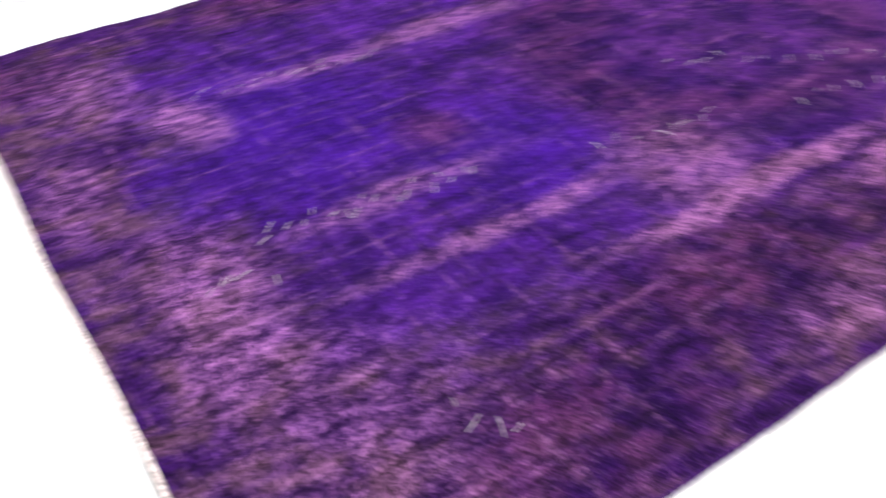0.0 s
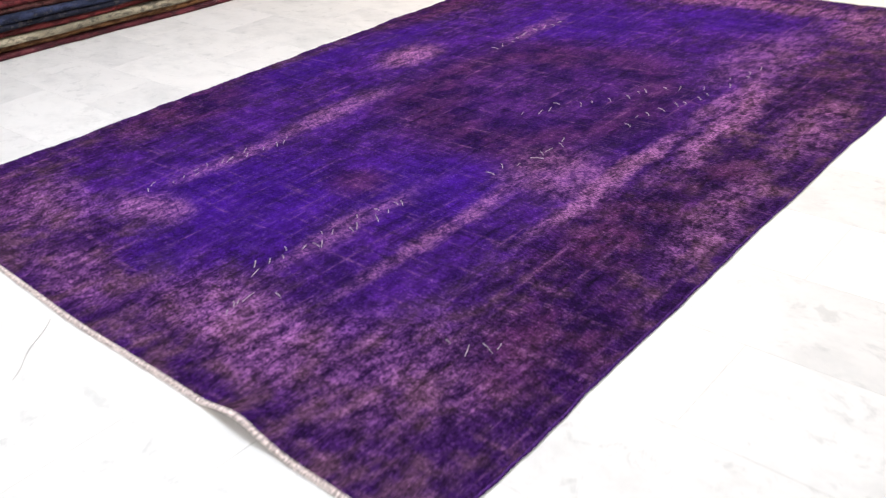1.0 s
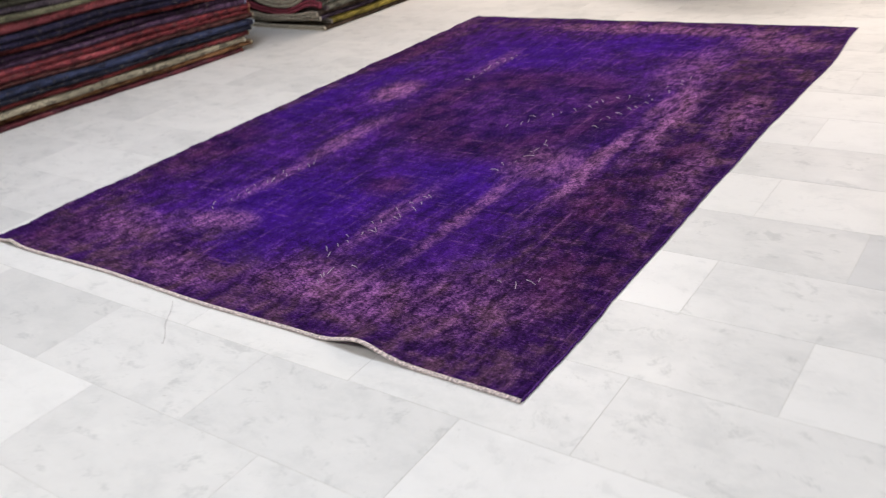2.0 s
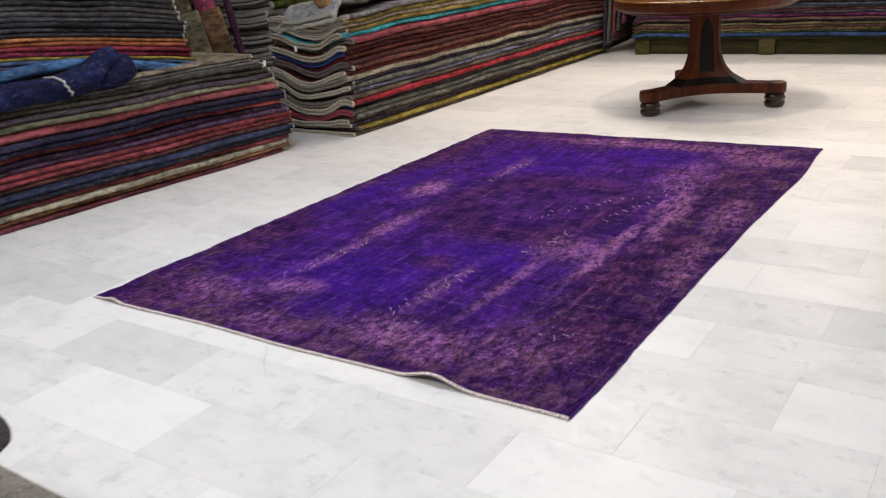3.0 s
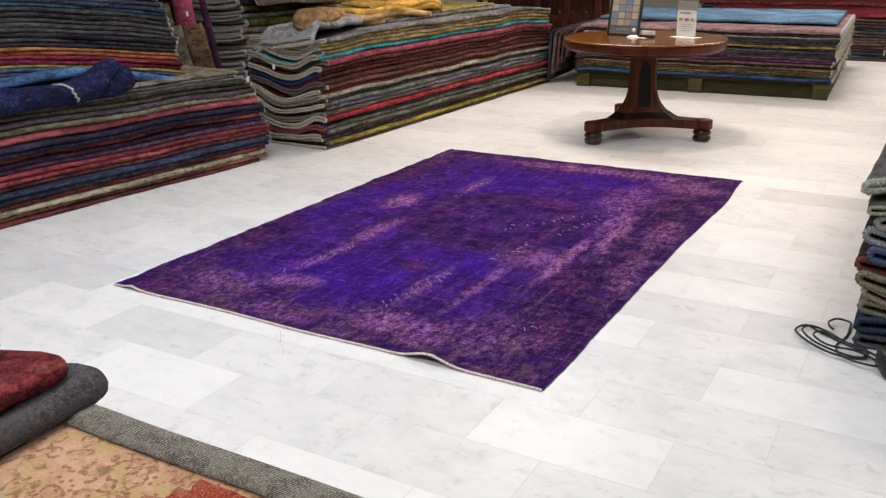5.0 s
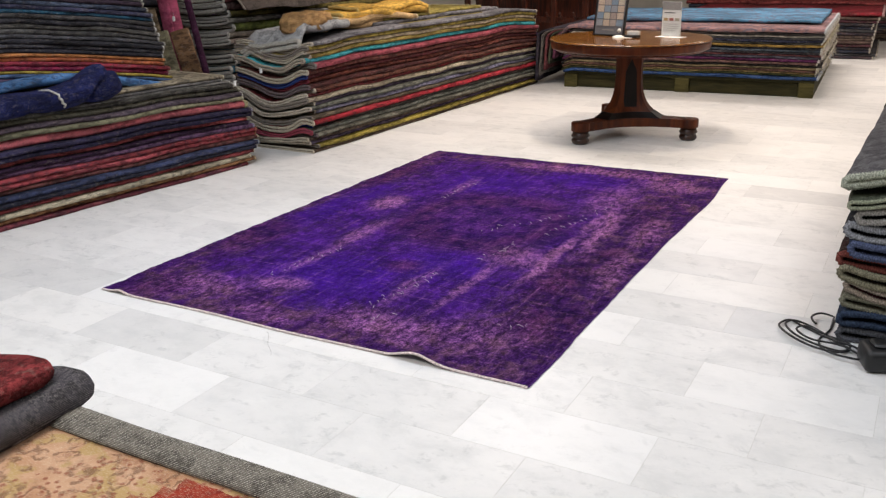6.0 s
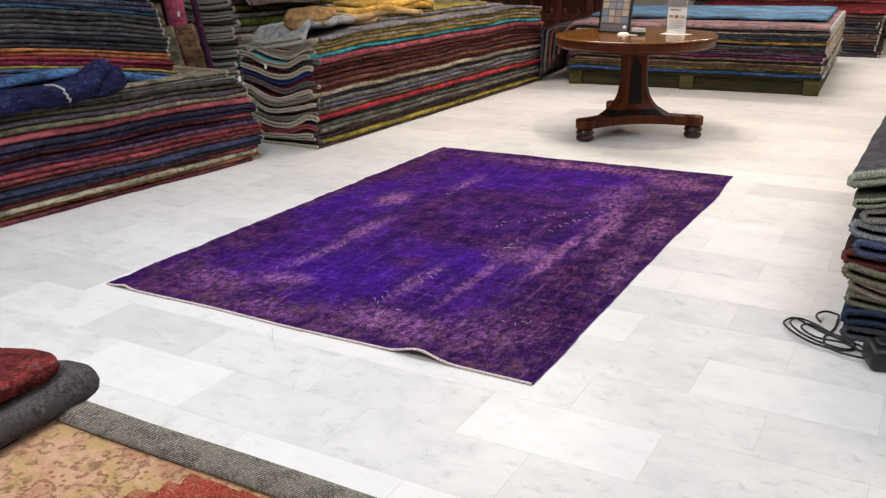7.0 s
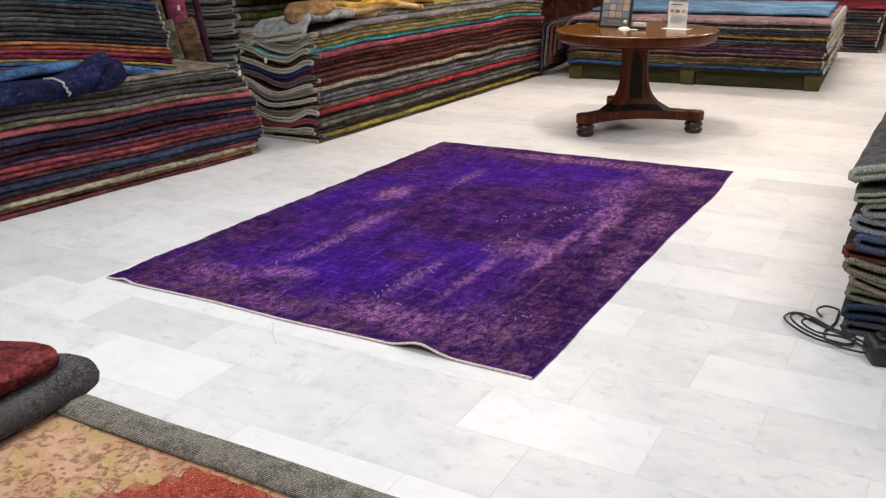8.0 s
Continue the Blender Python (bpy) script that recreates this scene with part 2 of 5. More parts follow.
# ---- folded rugs and stacks ----
def folded_rug(length, depth, h, mat, zf=None, ff=None, ends=(), thread="cfc6b4", seed=0.0, nd=4, label="", group="", m=None, step=0.045, slot=0.16, name="folded_rug", beads=False, category="rug"):
    """A rug folded once, with the round fold in front (y = 0), lying along x. zf(x, y): lift; ff(x): how far the fold steps back."""
    ns = max(6, int(length / step))
    th = h * (1 - slot) / 2
    r, q = h / 2, h * slot / 2
    arc = 6

    def section(x):
        back = ff(x) if ff else 0.0
        outer, inner = [], []
        depths = [depth - (depth - r) * (k / nd) ** 0.8 for k in range(nd)]
        for d in depths:
            outer.append((d, 0.0)), inner.append((d, th))
        for k in range(arc + 1):
            a = -math.pi / 2 - math.pi * k / arc
            outer.append((r + r * math.cos(a), r + r * math.sin(a)))
            inner.append((r + q * math.cos(a), r + q * math.sin(a)))
        for d in reversed(depths):
            outer.append((d, h)), inner.append((d, h - th))
        out = []
        for ring in (outer, inner):
            pts = []
            for d, z in ring:
                w = 0.0012 * n3(x * 30 + seed, d * 40, z * 90 + seed)
                y = d + back * max(0.0, 1 - d / depth) + (0.004 * n3(x * 7, seed * 3.1, z * 20) if d < 0.1 else 0) + w
                pts.append(Vector((x, y, z + w + (zf(x, y) if zf else 0.0))))
            out.append(pts)
        return out

    rings, caps = [], []
    for i in range(ns + 1):
        o, inn = section(length * i / ns)
        if i in (0, ns):
            caps.append((o, inn))
        rings.append(o + inn[::-1])
    verts, faces = loft(rings, True, False)
    n, half = len(rings[0]), len(rings[0]) // 2
    for base, flip in ((0, False), (ns * n, True)):
        for k in range(half - 1):
            f = (base + k, base + k + 1, base + n - 2 - k, base + n - 1 - k)
            faces.append(f if flip else f[::-1])
    ob = mesh_object(name, verts, faces, mat, m=m)
    tagged(ob, label, category, group)
    for e in ends:
        o, inn = caps[e]
        path = [(a + b) / 2 for a, b in zip(o, inn)]
        fine = []
        for a, b in zip(path[:-1], path[1:]):
            k = max(1, int((b - a).length / (0.005 if beads else 0.012)))
            fine += [a.lerp(b, j / k) for j in range(k)]
        fine.append(path[-1])
        sx = 0.003 if e else -0.003
        pts = [p + Vector((sx + 0.004 * n3(j * 0.3, seed, e), 0, 0)) for j, p in enumerate(fine)]
        v, f = tube(pts, th * (0.72 if beads else 0.92), 6, (lambda j: 0.85 + 0.35 * (j % 2)) if beads else (lambda j: 0.9 + 0.3 * n3(j * 0.7, seed)))
        mesh_object("edge_binding", v, f, binding(thread), ob, "overcast thread edge")
    return ob


def stack(origin, angle, length, depth, layers, group, ends, base=0.0, shape=None, droop=None, jut=0.012, ragged=0.03, seed=1.0, nd=4, slope=0.0, beads=False, lean=0.0, end_side=1, slot=0.2, ragged0=None):
    """Layers, from the bottom: (height, colour, second colour or None, thread or None, words). Returns the height of the top."""
    z = base
    rnd = random.Random(int(seed * 100))
    m0 = pose(origin[0], origin[1], 0, 0, 0, angle)
    total = sum(l[0] for l in layers)
    for i, (h, a, b, thread, words) in enumerate(layers):
        back = rnd.uniform(-0.3 * jut, jut) + lean * (z - base)
        cut = [rnd.uniform(0, ragged), rnd.uniform(0, ragged)]
        if ragged0:
            cut[0] = rnd.uniform(0, 0.25 * ragged0) if i % 5 in (0, 2, 3) else rnd.uniform(0.4 * ragged0, ragged0)
        if shape:
            cut[end_side] += shape((z - base) / total)
        x0, ln = cut[0], length - cut[0] - cut[1]
        level = z

        def zf(x, y, level=level, x0=x0):
            k = (level - base) / total if total else 0
            w = (level - base) * (0.035 * n3((x + x0) * 1.6, seed, level * 0.8) - slope * (x + x0) / length) + min(0.009, 0.3 * (level - base)) * n3((x + x0) * 2.6, level * 8.0, seed)
            return w + (droop(x + x0, y, k) if droop else 0.0) + (0.010 * n3(y * 6, level * 23.0, seed) * math.exp(-(x + x0) / 0.2) if nd > 8 else 0.0)

        def ff(x, i=i):
            return 0.022 * n3(x * 1.9, i * 1.7, seed) + 0.008 * n3(x * 6.0, i * 2.3, seed) + 0.010
        folded_rug(ln, depth - back, h * 0.93, wool(a, b), zf, ff, ends if thread else (), thread or "cfc6b4", seed + i * 0.37, nd,
                   words + " folded rug in a tall stack", group, m0 @ pose(x0, back, z), beads=beads, slot=slot)
        z += h
    return z


def words(*rows):
    """Layers from short rows: height, colours, thread, words."""
    return [(h, a, b or None, t or None, w) for h, a, b, t, w in rows]


# ---- stack along the west side ----
ST1 = (-3.286, 0.303)
A1 = 83.6
P1 = (ST1[0] - 0.112 * 1.1, ST1[1] - 0.9937 * 1.1)
W1 = words(
    (0.026, "7c3a44", "4a2a3a", "8c4a44", "maroon"), (0.028, "a5764e", "6e3f33", "b8a88a", "tan and rust"), (0.034, "b9ad93", "5f5a56", "c8bfa8", "cream patterned"),
    (0.030, "a4484c", "5a3038", "b09a80", "rust red"), (0.028, "2a2c3c", "1c1d2c", "8d8a88", "dark navy"), (0.030, "414a6c", "2a3048", "9aa0a8", "steel blue"),
    (0.032, "7c4c4a", "46302f", "b8a890", "brown"), (0.034, "ac4c54", "642f38", "b0765c", "brick red"), (0.030, "a4424a", "62384c", "a86a58", "red"),
    (0.034, "6a4c6c", "423048", "8d86a0", "dusty purple"), (0.028, "3c2640", "28182c", "77707a", "dark plum"), (0.030, "c05c5e", "7c3c44", "b87a68", "rose red"),
    (0.030, "2c2844", "201e30", "a8a49a", "navy"), (0.030, "34304c", "242238", "8a8490", "aubergine"), (0.054, "cc6870", "a04c58", "a8a078", "thick rose pink"),
    (0.030, "8a866a", "605c4a", "b8b498", "olive and cream"), (0.032, "5c505a", "403840", "a8a49c", "grey violet"), (0.034, "5e5c4e", "44423a", "b0ac98", "olive grey"),
    (0.030, "4a4842", "343330", "c8c4b8", "charcoal olive"))


def droop1(x, y, k):
    return -0.03 * k * max(0.0, (x - 2.2) / 0.8) ** 2


z1 = stack(P1, A1, 3.10, 0.95, W1, "rugs in the west stack", (1,), shape=lambda k: 0.03 + 0.13 * k ** 3 + 0.06 * (1 - k) ** 8 - 0.05 * math.exp(-((k - 0.35) / 0.25) ** 2), droop=droop1, seed=1.3, lean=0.05, jut=0.045, ragged=0.07)
M1 = pose(P1[0], P1[1], 0, 0, 0, A1)
# thin sheets on top, at the far end
for k, (x, ln, a, t, h, back) in enumerate(((1.70, 1.20, "777570", "d8d4c8", 0.016, 0.06), (1.75, 1.10, "6e6d6c", "e0dcd0", 0.014, 0.08), (1.55, 1.33, "9c9078", "c8bea4", 0.026, 0.10))):
    folded_rug(ln, 0.7, h, wool(a, "55524c"), lambda x, y: 0.004 * n3(x * 3, y) - 0.02 * max(0, x - 0.8), lambda x: 0.02 * n3(x * 1.5, 2.0), (1,), t, 40 + k, 4,
               "thin grey folded rug lying on the stack", "rugs in the west stack", M1 @ pose(x, back, z1 - 0.012 + k * 0.017))


# ---- light-blue and navy rug pressed between the stacks ----
def bulge(x):
    return 0.052 * math.exp(-((x - 1.45) / 0.6) ** 2)


folded_rug(2.55, 0.75, 0.055, wool("4c7cb0", "304a74"), lambda x, y: bulge(x) + 0.03 - 0.13 * max(0.0, (x - 1.5) / 0.9) ** 1.5, lambda x: 0.05 * n3(x * 0.9, 5.0) + 0.02, (), "a0b0c0", 51, 4,
           "light blue rug folded on the west stack", "", M1 @ pose(0.2, 0.12, z1 + 0.045))
NAVY = wool("1f2656", "141834", 0.35)
navy_rings = []
for i in range(91):
    u = i / 90
    x = 0.2 + 1.86 * u
    tip = max(0.25, math.sqrt(max(0.0, 1 - max(0.0, (u - 0.93) / 0.07) ** 2)))
    hgt = 0.070 + 0.008 * math.sin(6 * u) + 0.034 * math.exp(-((u - 0.93) / 0.09) ** 2)
    ring = []
    for k in range(24):
        a = 2 * math.pi * k / 24
        lump = 1 + 0.14 * n3(x * 3.0, math.cos(a) * 1.2, math.sin(a) * 1.2) + 0.10 * n3(x * 9, 3 + math.cos(a) * 2, math.sin(a) * 2)
        lump -= 0.42 * math.exp(-((u - 0.90 - 0.06 * math.sin(a)) / 0.016) ** 2) + 0.22 * math.exp(-((u - 0.66 - 0.10 * math.cos(a + 0.6)) / 0.02) ** 2)
        lump += 0.10 * math.sin(3 * a + 9 * u)
        ring.append((x, 0.10 + 0.03 * u + 0.13 * lump * math.cos(a) * tip, max(0.0, hgt * (1 + 1.02 * lump * math.sin(a) * tip) + 0.03 * max(0.0, u - 0.72) * 4 * tip)))
    navy_rings.append(ring)
v, f = loft(navy_rings)
navy = mesh_object("navy_rug", v, f, NAVY, m=M1 @ pose(0, -0.02, z1 - 0.010))
tagged(navy, "crumpled dark navy rug hanging over the west stack", "rug")
seam = []
for k in range(6, 16):
    r = navy_rings[65 + (k - 6) // 2]
    seam.append(Vector(r[k]) + Vector((0.0, -0.004, 0.003)))
v, f = tube(seam, 0.007, 6)
mesh_object("edge_binding", v, f, binding("d8d4cc"), navy, "white overcast edge")

# ---- upper stack on the west stack ----
W1B = words(
    (0.022, "594964", "3b2f47", "7c7681", "plum"), (0.024, "496387", "334469", "90979e", "slate blue"), (0.018, "af993b", "89752f", "b4a55d", "mustard"),
    (0.030, "9f2b50", "6d1f3f", "9e5664", "magenta"), (0.026, "9b3343", "692333", "97564f", "crimson"), (0.026, "b36239", "89432f", "ac7c56", "orange rust"),
    (0.020, "bf7a3f", "93572e", "b49064", "orange"), (0.026, "3a3a43", "2a2a30", "acaaa2", "charcoal"), (0.024, "48484e", "313134", "bbb7ae", "dark grey"),
    (0.030, "333339", "242426", "b4b0a7", "charcoal"), (0.026, "515156", "373739", "bbb7ae", "grey"), (0.030, "575654", "3d3a3d", "b4b0a7", "dark grey"),
    (0.028, "565450", "3d3a37", "bbb7ae", "grey"), (0.030, "39393e", "27272b", "bbb7ae", "dark grey"), (0.028, "4a4848", "333131", "bbb7ae", "grey"),
    (0.022, "2c5b73", "214056", "9ea5a9", "teal"), (0.028, "3f3f57", "2d2d40", "97979a", "dark blue"), (0.030, "465063", "33394c", "a59e90", "slate"),
    (0.028, "483948", "312731", "a59e90", "dark plum"), (0.030, "575657", "3d3a3d", "b4b0a7", "dark grey"), (0.030, "403e48", "2d2b33", "a5a29e", "charcoal"),
    (0.030, "564644", "3a3130", "aca597", "brown"), (0.030, "444850", "303239", "a5a29e", "slate grey"))


def droop1b(x, y, k):
    return (0.075 * math.exp(-((x - 1.15) / 0.75) ** 2) - 0.065 * max(0.0, (x - 1.5) / 0.85) ** 2) * (1 - 0.25 * k)


stack((P1[0] - 0.9937 * 0.20, P1[1] + 0.112 * 0.20), A1, 2.52, 0.75, W1B, "rugs in the upper stack", (1,), base=z1 + 0.098, shape=lambda k: 0.20 * k - 0.07 + 0.03 * math.sin(k * 9), droop=droop1b, seed=2.1, lean=0.05, ragged=0.03)

# ---- long stack beyond it ----
W2 = words(
    (0.024, "5c4c40", "3c322c", "b8b0a0", "dark brown"), (0.024, "a8963c", "7a6c30", "d0c490", "olive gold"), (0.022, "66586e", "463c50", "b0a8b0", "grey purple"),
    (0.026, "6a5a50", "44393a", "b8b0a4", "brown"), (0.024, "77766a", "55544c", "c8c4b8", "olive grey"), (0.030, "7c8078", "565a54", "c8c6bc", "green grey"),
    (0.024, "4a4644", "343032", "b0aca4", "dark grey"), (0.034, "bc2c3c", "7c2430", "b06868", "crimson"), (0.026, "6e604f", "4a4238", "c0b8a8", "brown olive"),
    (0.028, "82809a", "5c5a70", "c0c0c4", "lavender"), (0.026, "7a7c72", "545650", "c8c6ba", "grey green"), (0.024, "5a5066", "3c3648", "a8a0ac", "dark violet"),
    (0.032, "b8ac94", "84796a", "d8d0c0", "cream"), (0.026, "7c3034", "4a2a30", "b08078", "dark red"), (0.026, "7a4a3c", "4e3030", "b89880", "rust brown"),
    (0.030, "58302f", "3a2426", "a88878", "dark maroon"), (0.028, "84483c", "54302e", "b89078", "rust"), (0.030, "643034", "40262a", "a88078", "maroon"),
    (0.030, "74403a", "4a2c2c", "b09080", "red brown"), (0.034, "b0505e", "843c48", "c08890", "rose"), (0.032, "48cad6", "34aab4", "80c8c8", "turquoise"),
    (0.026, "b09c50", "8a7840", "d0c490", "mustard"), (0.024, "c0b094", "90846c", "d8d0bc", "cream"), (0.026, "ac9a48", "847438", "d0c490", "mustard"), (0.024, "8a888c", "66646a", "c8c6c4", "lavender grey"))


def droop2(x, y, k):
    end = math.exp(-x / 0.25)
    return (0.022 * math.sin(y * 9 + 3 * k) + 0.035 * n3(y * 5, k * 5, 4.0) - 0.055 * math.sin(math.pi * min(1.0, y / 0.7))) * end * min(1.0, k * 4) * min(1, y / 0.1) - 0.05 * k * max(0.0, (x - 3.0) / 0.8) ** 2


END_THREADS = ("d2c6b0", "968c80", "d8ccb8", "c4b8a4", "786a6c", "a84c5c", "384c90", "cabea8", "8c837a", "bcb09c", "d4c8b4")
W2 = [(l[0] * 1.21, l[1], l[2], END_THREADS[i % 11], l[4]) for i, l in enumerate(W2)]
z2 = stack((-2.885, 2.65), 88.2, 3.99, 0.72, W2, "rugs in the long stack", (0, 1), shape=lambda k: 0.06 * k + 0.10 * k ** 4, droop=droop2, seed=3.4, lean=-0.02, nd=12, slope=-0.02, jut=0.045, ragged=0.06, slot=0.26, ragged0=0.09)
M2 = pose(-2.885, 2.69, 0, 0, 0, 88.2)
for k, (x, ln, a, b, t, h, w) in enumerate(((0.9, 2.45, "9a8c54", "6e6844", "cfc8a0", 0.030, "mustard"), (1.0, 2.2, "8e8c90", "66646c", "c8c6c4", 0.034, "grey"), (1.2, 1.7, "a8984c", "84763c", "d0c490", 0.028, "gold"))):
    folded_rug(ln, 0.6, h, wool(a, b), lambda x, y: 0.01 * n3(x * 2, y, 7.0) - 0.03 * max(0, (x - 1.6)) ** 2, lambda x: 0.03 * n3(x, 9.0) + 0.02, (1,), t, 70 + k, 4,
               w + " folded rug on the long stack", "rugs in the long stack", M2 @ pose(x, 0.10 + 0.03 * k, z2 - 0.018 + k * 0.031))
# grey rug folded over the near end
folded_rug(0.60, 0.60, 0.062, weave("b4b6b8", "e4e2de", 220, 0), lambda x, y: 0.028 * math.sin(y * 10 + 1) + 0.02 * n3(x * 5, y * 5) - 0.10 * max(0.0, (0.10 - x) / 0.1) ** 2 - 0.10 * max(0.0, (y - 0.42) / 0.18) ** 2,
           lambda x: 0.02 * n3(x * 3, 1.0) + 0.02, (0,), "c8c4b8", 80, 12, "rumpled grey rug folded over the stack's end", "rugs in the long stack", M2 @ pose(-0.02, 0.06, z2 + 0.02), slot=0.3)


# ---- crumpled gold and tan rugs on the long stack ----
def heap(name, label, x, y, length, width, height, turn, mat, seed, folds=3.0):
    rings = []
    for i in range(57):
        u = i / 56
        e = math.sqrt(max(0.02, 1 - abs(2 * u - 1) ** 3.5))
        ring = []
        for k in range(36):
            a = 2 * math.pi * k / 36
            cx, cz = math.copysign(abs(math.cos(a)) ** 0.7, math.cos(a)), math.copysign(abs(math.sin(a)) ** 0.8, math.sin(a))
            ridge = abs(n3(u * 4.5 + seed, cx * folds, cz * 1.5 + seed)) * 0.75 + 0.25 * n3(u * 12, cx * 7 + seed, cz * 4)
            s = 0.86 + 0.36 * ridge
            ring.append((length * (u - 0.5) * (0.96 + 0.1 * n3(cx * 2, cz * 2, seed)), width / 2 * e * s * cx, max(0.0, height * (0.5 + 0.62 * s * cz) * (0.55 + 0.45 * e))))
        rings.append(ring)
    v, f = loft(rings)
    ob = mesh_object(name, v, f, mat, m=M2 @ pose(x, y, z2 + 0.045, 0, 0, turn))
    return tagged(ob, label, "rug")


heap("crumpled_rug", "crumpled tan and brown rug on the long stack", 0.26, 0.24, 0.56, 0.30, 0.13, 8, wool("b48c58", "866644", 0.15), 3.3, 1.2)
GOLD = wool("f0bc48", "a08458", 0.25)
TAN = wool("d0ac78", "9c7c54", 0.15)
for k, (x, y, ln, dp, h, up, mat, t, w) in enumerate(((0.40, 0.12, 1.32, 0.40, 0.060, 0.020, TAN, "d8c8a0", "tan"), (0.52, 0.10, 1.15, 0.34, 0.050, 0.058, TAN, "d8c8a0", "sandy tan"),
                                                      (0.62, 0.14, 1.25, 0.40, 0.060, 0.088, GOLD, "d8b868", "golden yellow"), (0.85, 0.16, 1.00, 0.34, 0.050, 0.130, GOLD, "d8b868", "golden yellow"))):
    folded_rug(ln, dp, h, mat, lambda x, y, k=k, ln=ln: 0.016 * n3(x * 3.5, y * 5, k + 3.0) + 0.010 * math.sin(x * 9 + 2 * k) - 0.035 * max(0.0, (x - ln + 0.25) / 0.25) ** 2, lambda x, k=k: 0.05 * n3(x * 2.6, k + 1.0) + 0.03, (0, 1), t, 180 + k, 6,
               w + " rug thrown in loose folds on the stack", "", M2 @ pose(x, y, z2 + up, 0, 0, 3 - 2 * k), slot=0.34, name="crumpled_rug")

# ---- third stack behind, with its ends showing ----
W3 = []
for k, (a, b, w) in enumerate((("5c5a58", "403f3e", "charcoal"), ("6a6a68", "4a4a4a", "grey"), ("3f6a80", "2f4c60", "blue"), ("7a7a74", "555550", "grey"), ("6c4a44", "46302e", "brown"), ("4c5a66", "363e48", "slate"),
                               ("74726c", "504e4a", "grey"), ("5a4c48", "3c3432", "dark brown"), ("3c7890", "2c566c", "blue"), ("868480", "5e5c58", "pale grey"), ("7c7c7c", "565656", "grey"), ("4a90a4", "38687c", "sky blue"), ("8a7c74", "5c524e", "taupe"),
                               ("90857a", "645c54", "beige grey"), ("74803c", "525c2c", "olive green"), ("8c8a84", "605e5a", "grey"), ("84783e", "5c5430", "mustard"), ("7a5c58", "503c3c", "brown"), ("8a4c50", "5c3438", "dusty red"))):
    W3.append((0.046 + 0.012 * (k % 3), a, b, "c8c4ba", w))
stack((-4.15, 3.25), 89, 3.0, 0.75, W3, "rugs in the back stack", (0,), seed=5.2, nd=8, jut=0.03, ragged=0.05, ragged0=0.10, slot=0.34, droop=lambda x, y, k: -0.035 * math.sin(min(1.0, y / 0.7) * math.pi) * math.exp(-x / 0.3) * min(1, 3 * k))


folded_rug(1.25, 0.70, 0.016, weave("5e5450", "8c827a", 220, 0), lambda x, y: 0.006 * n3(x * 3, y * 4, 6.0) - 0.034 * max(0.0, (0.10 - y) / 0.10) ** 2, lambda x: -0.10 + 0.02 * n3(x * 2, 4.0), (0,), "b0a498", 190, 14,
           "flat dark brown rug draped over the back stack", "rugs in the back stack", pose(-4.10, 3.30, 1.11, 0, 0, 86))


# ---- stack close to the west wall ----
W4 = [(0.085, a, b, "a8a49c", w) for a, b, w in (("3c3a3e", "2a282c", "charcoal"), ("4a3a38", "322826", "brown"), ("383c48", "262a34", "slate"), ("44343c", "2e242a", "plum"), ("3e3e3c", "2a2a28", "dark grey"), ("4c4034", "342c24", "dark tan"), ("34384a", "24283a", "navy"), ("403638", "2c2426", "dark brown"), ("3c3c42", "28282e", "charcoal"), ("4a3640", "32242c", "plum"), ("3a3e40", "282a2c", "dark grey"), ("423a34", "2e2824", "brown"), ("383844", "26262e", "slate"), ("40383a", "2c2628", "brown"), ("3c3a3e", "2a282c", "charcoal"), ("38343c", "262428", "dark plum"))]
stack((-5.05, 1.35), 86, 3.2, 0.8, W4, "rugs in the wall stack", (), seed=8.3, jut=0.03)


# ---- paper tags tied to the rugs' ends ----
PAPER = plain("tag_paper", "e4e4e0", 0.7, 0.0, 30, 0.05)


def price_tag(x, y, z, turn, label):
    """A small curled paper tag on a loop of string."""
    ob = thing("price_tag", label, "tag", pose(x, y, z, 0, 0, turn), "paper tags on rugs")
    rows = []
    for i in range(7):
        u = i / 6
        bend = 0.006 * math.sin(u * 2.4)
        rows.append([Vector((-0.010, bend, -0.036 * u)), Vector((0.010, bend + 0.002, -0.036 * u)), Vector((0.010, bend + 0.003, -0.036 * u)), Vector((-0.010, bend + 0.001, -0.036 * u))])
    v, f = loft(rows)
    mesh_object("card", v, f, PAPER, ob)
    v, f = tube([(0, 0.002, -0.004), (0.004, 0.004, 0.012), (-0.002, 0.012, 0.022), (-0.006, 0.03, 0.028)], 0.0008, 4)
    mesh_object("string", v, f, binding("d8d4cc"), ob)


price_tag(-3.13, 2.13, 0.60, 60, "white paper tag hanging from a grey rug's end")
price_tag(-3.30, 2.60, 0.62, 20, "white paper tag hanging from the long stack's end")
price_tag(-4.10, 2.58, 0.98, 30, "white paper tag on the crimson rolled rug")


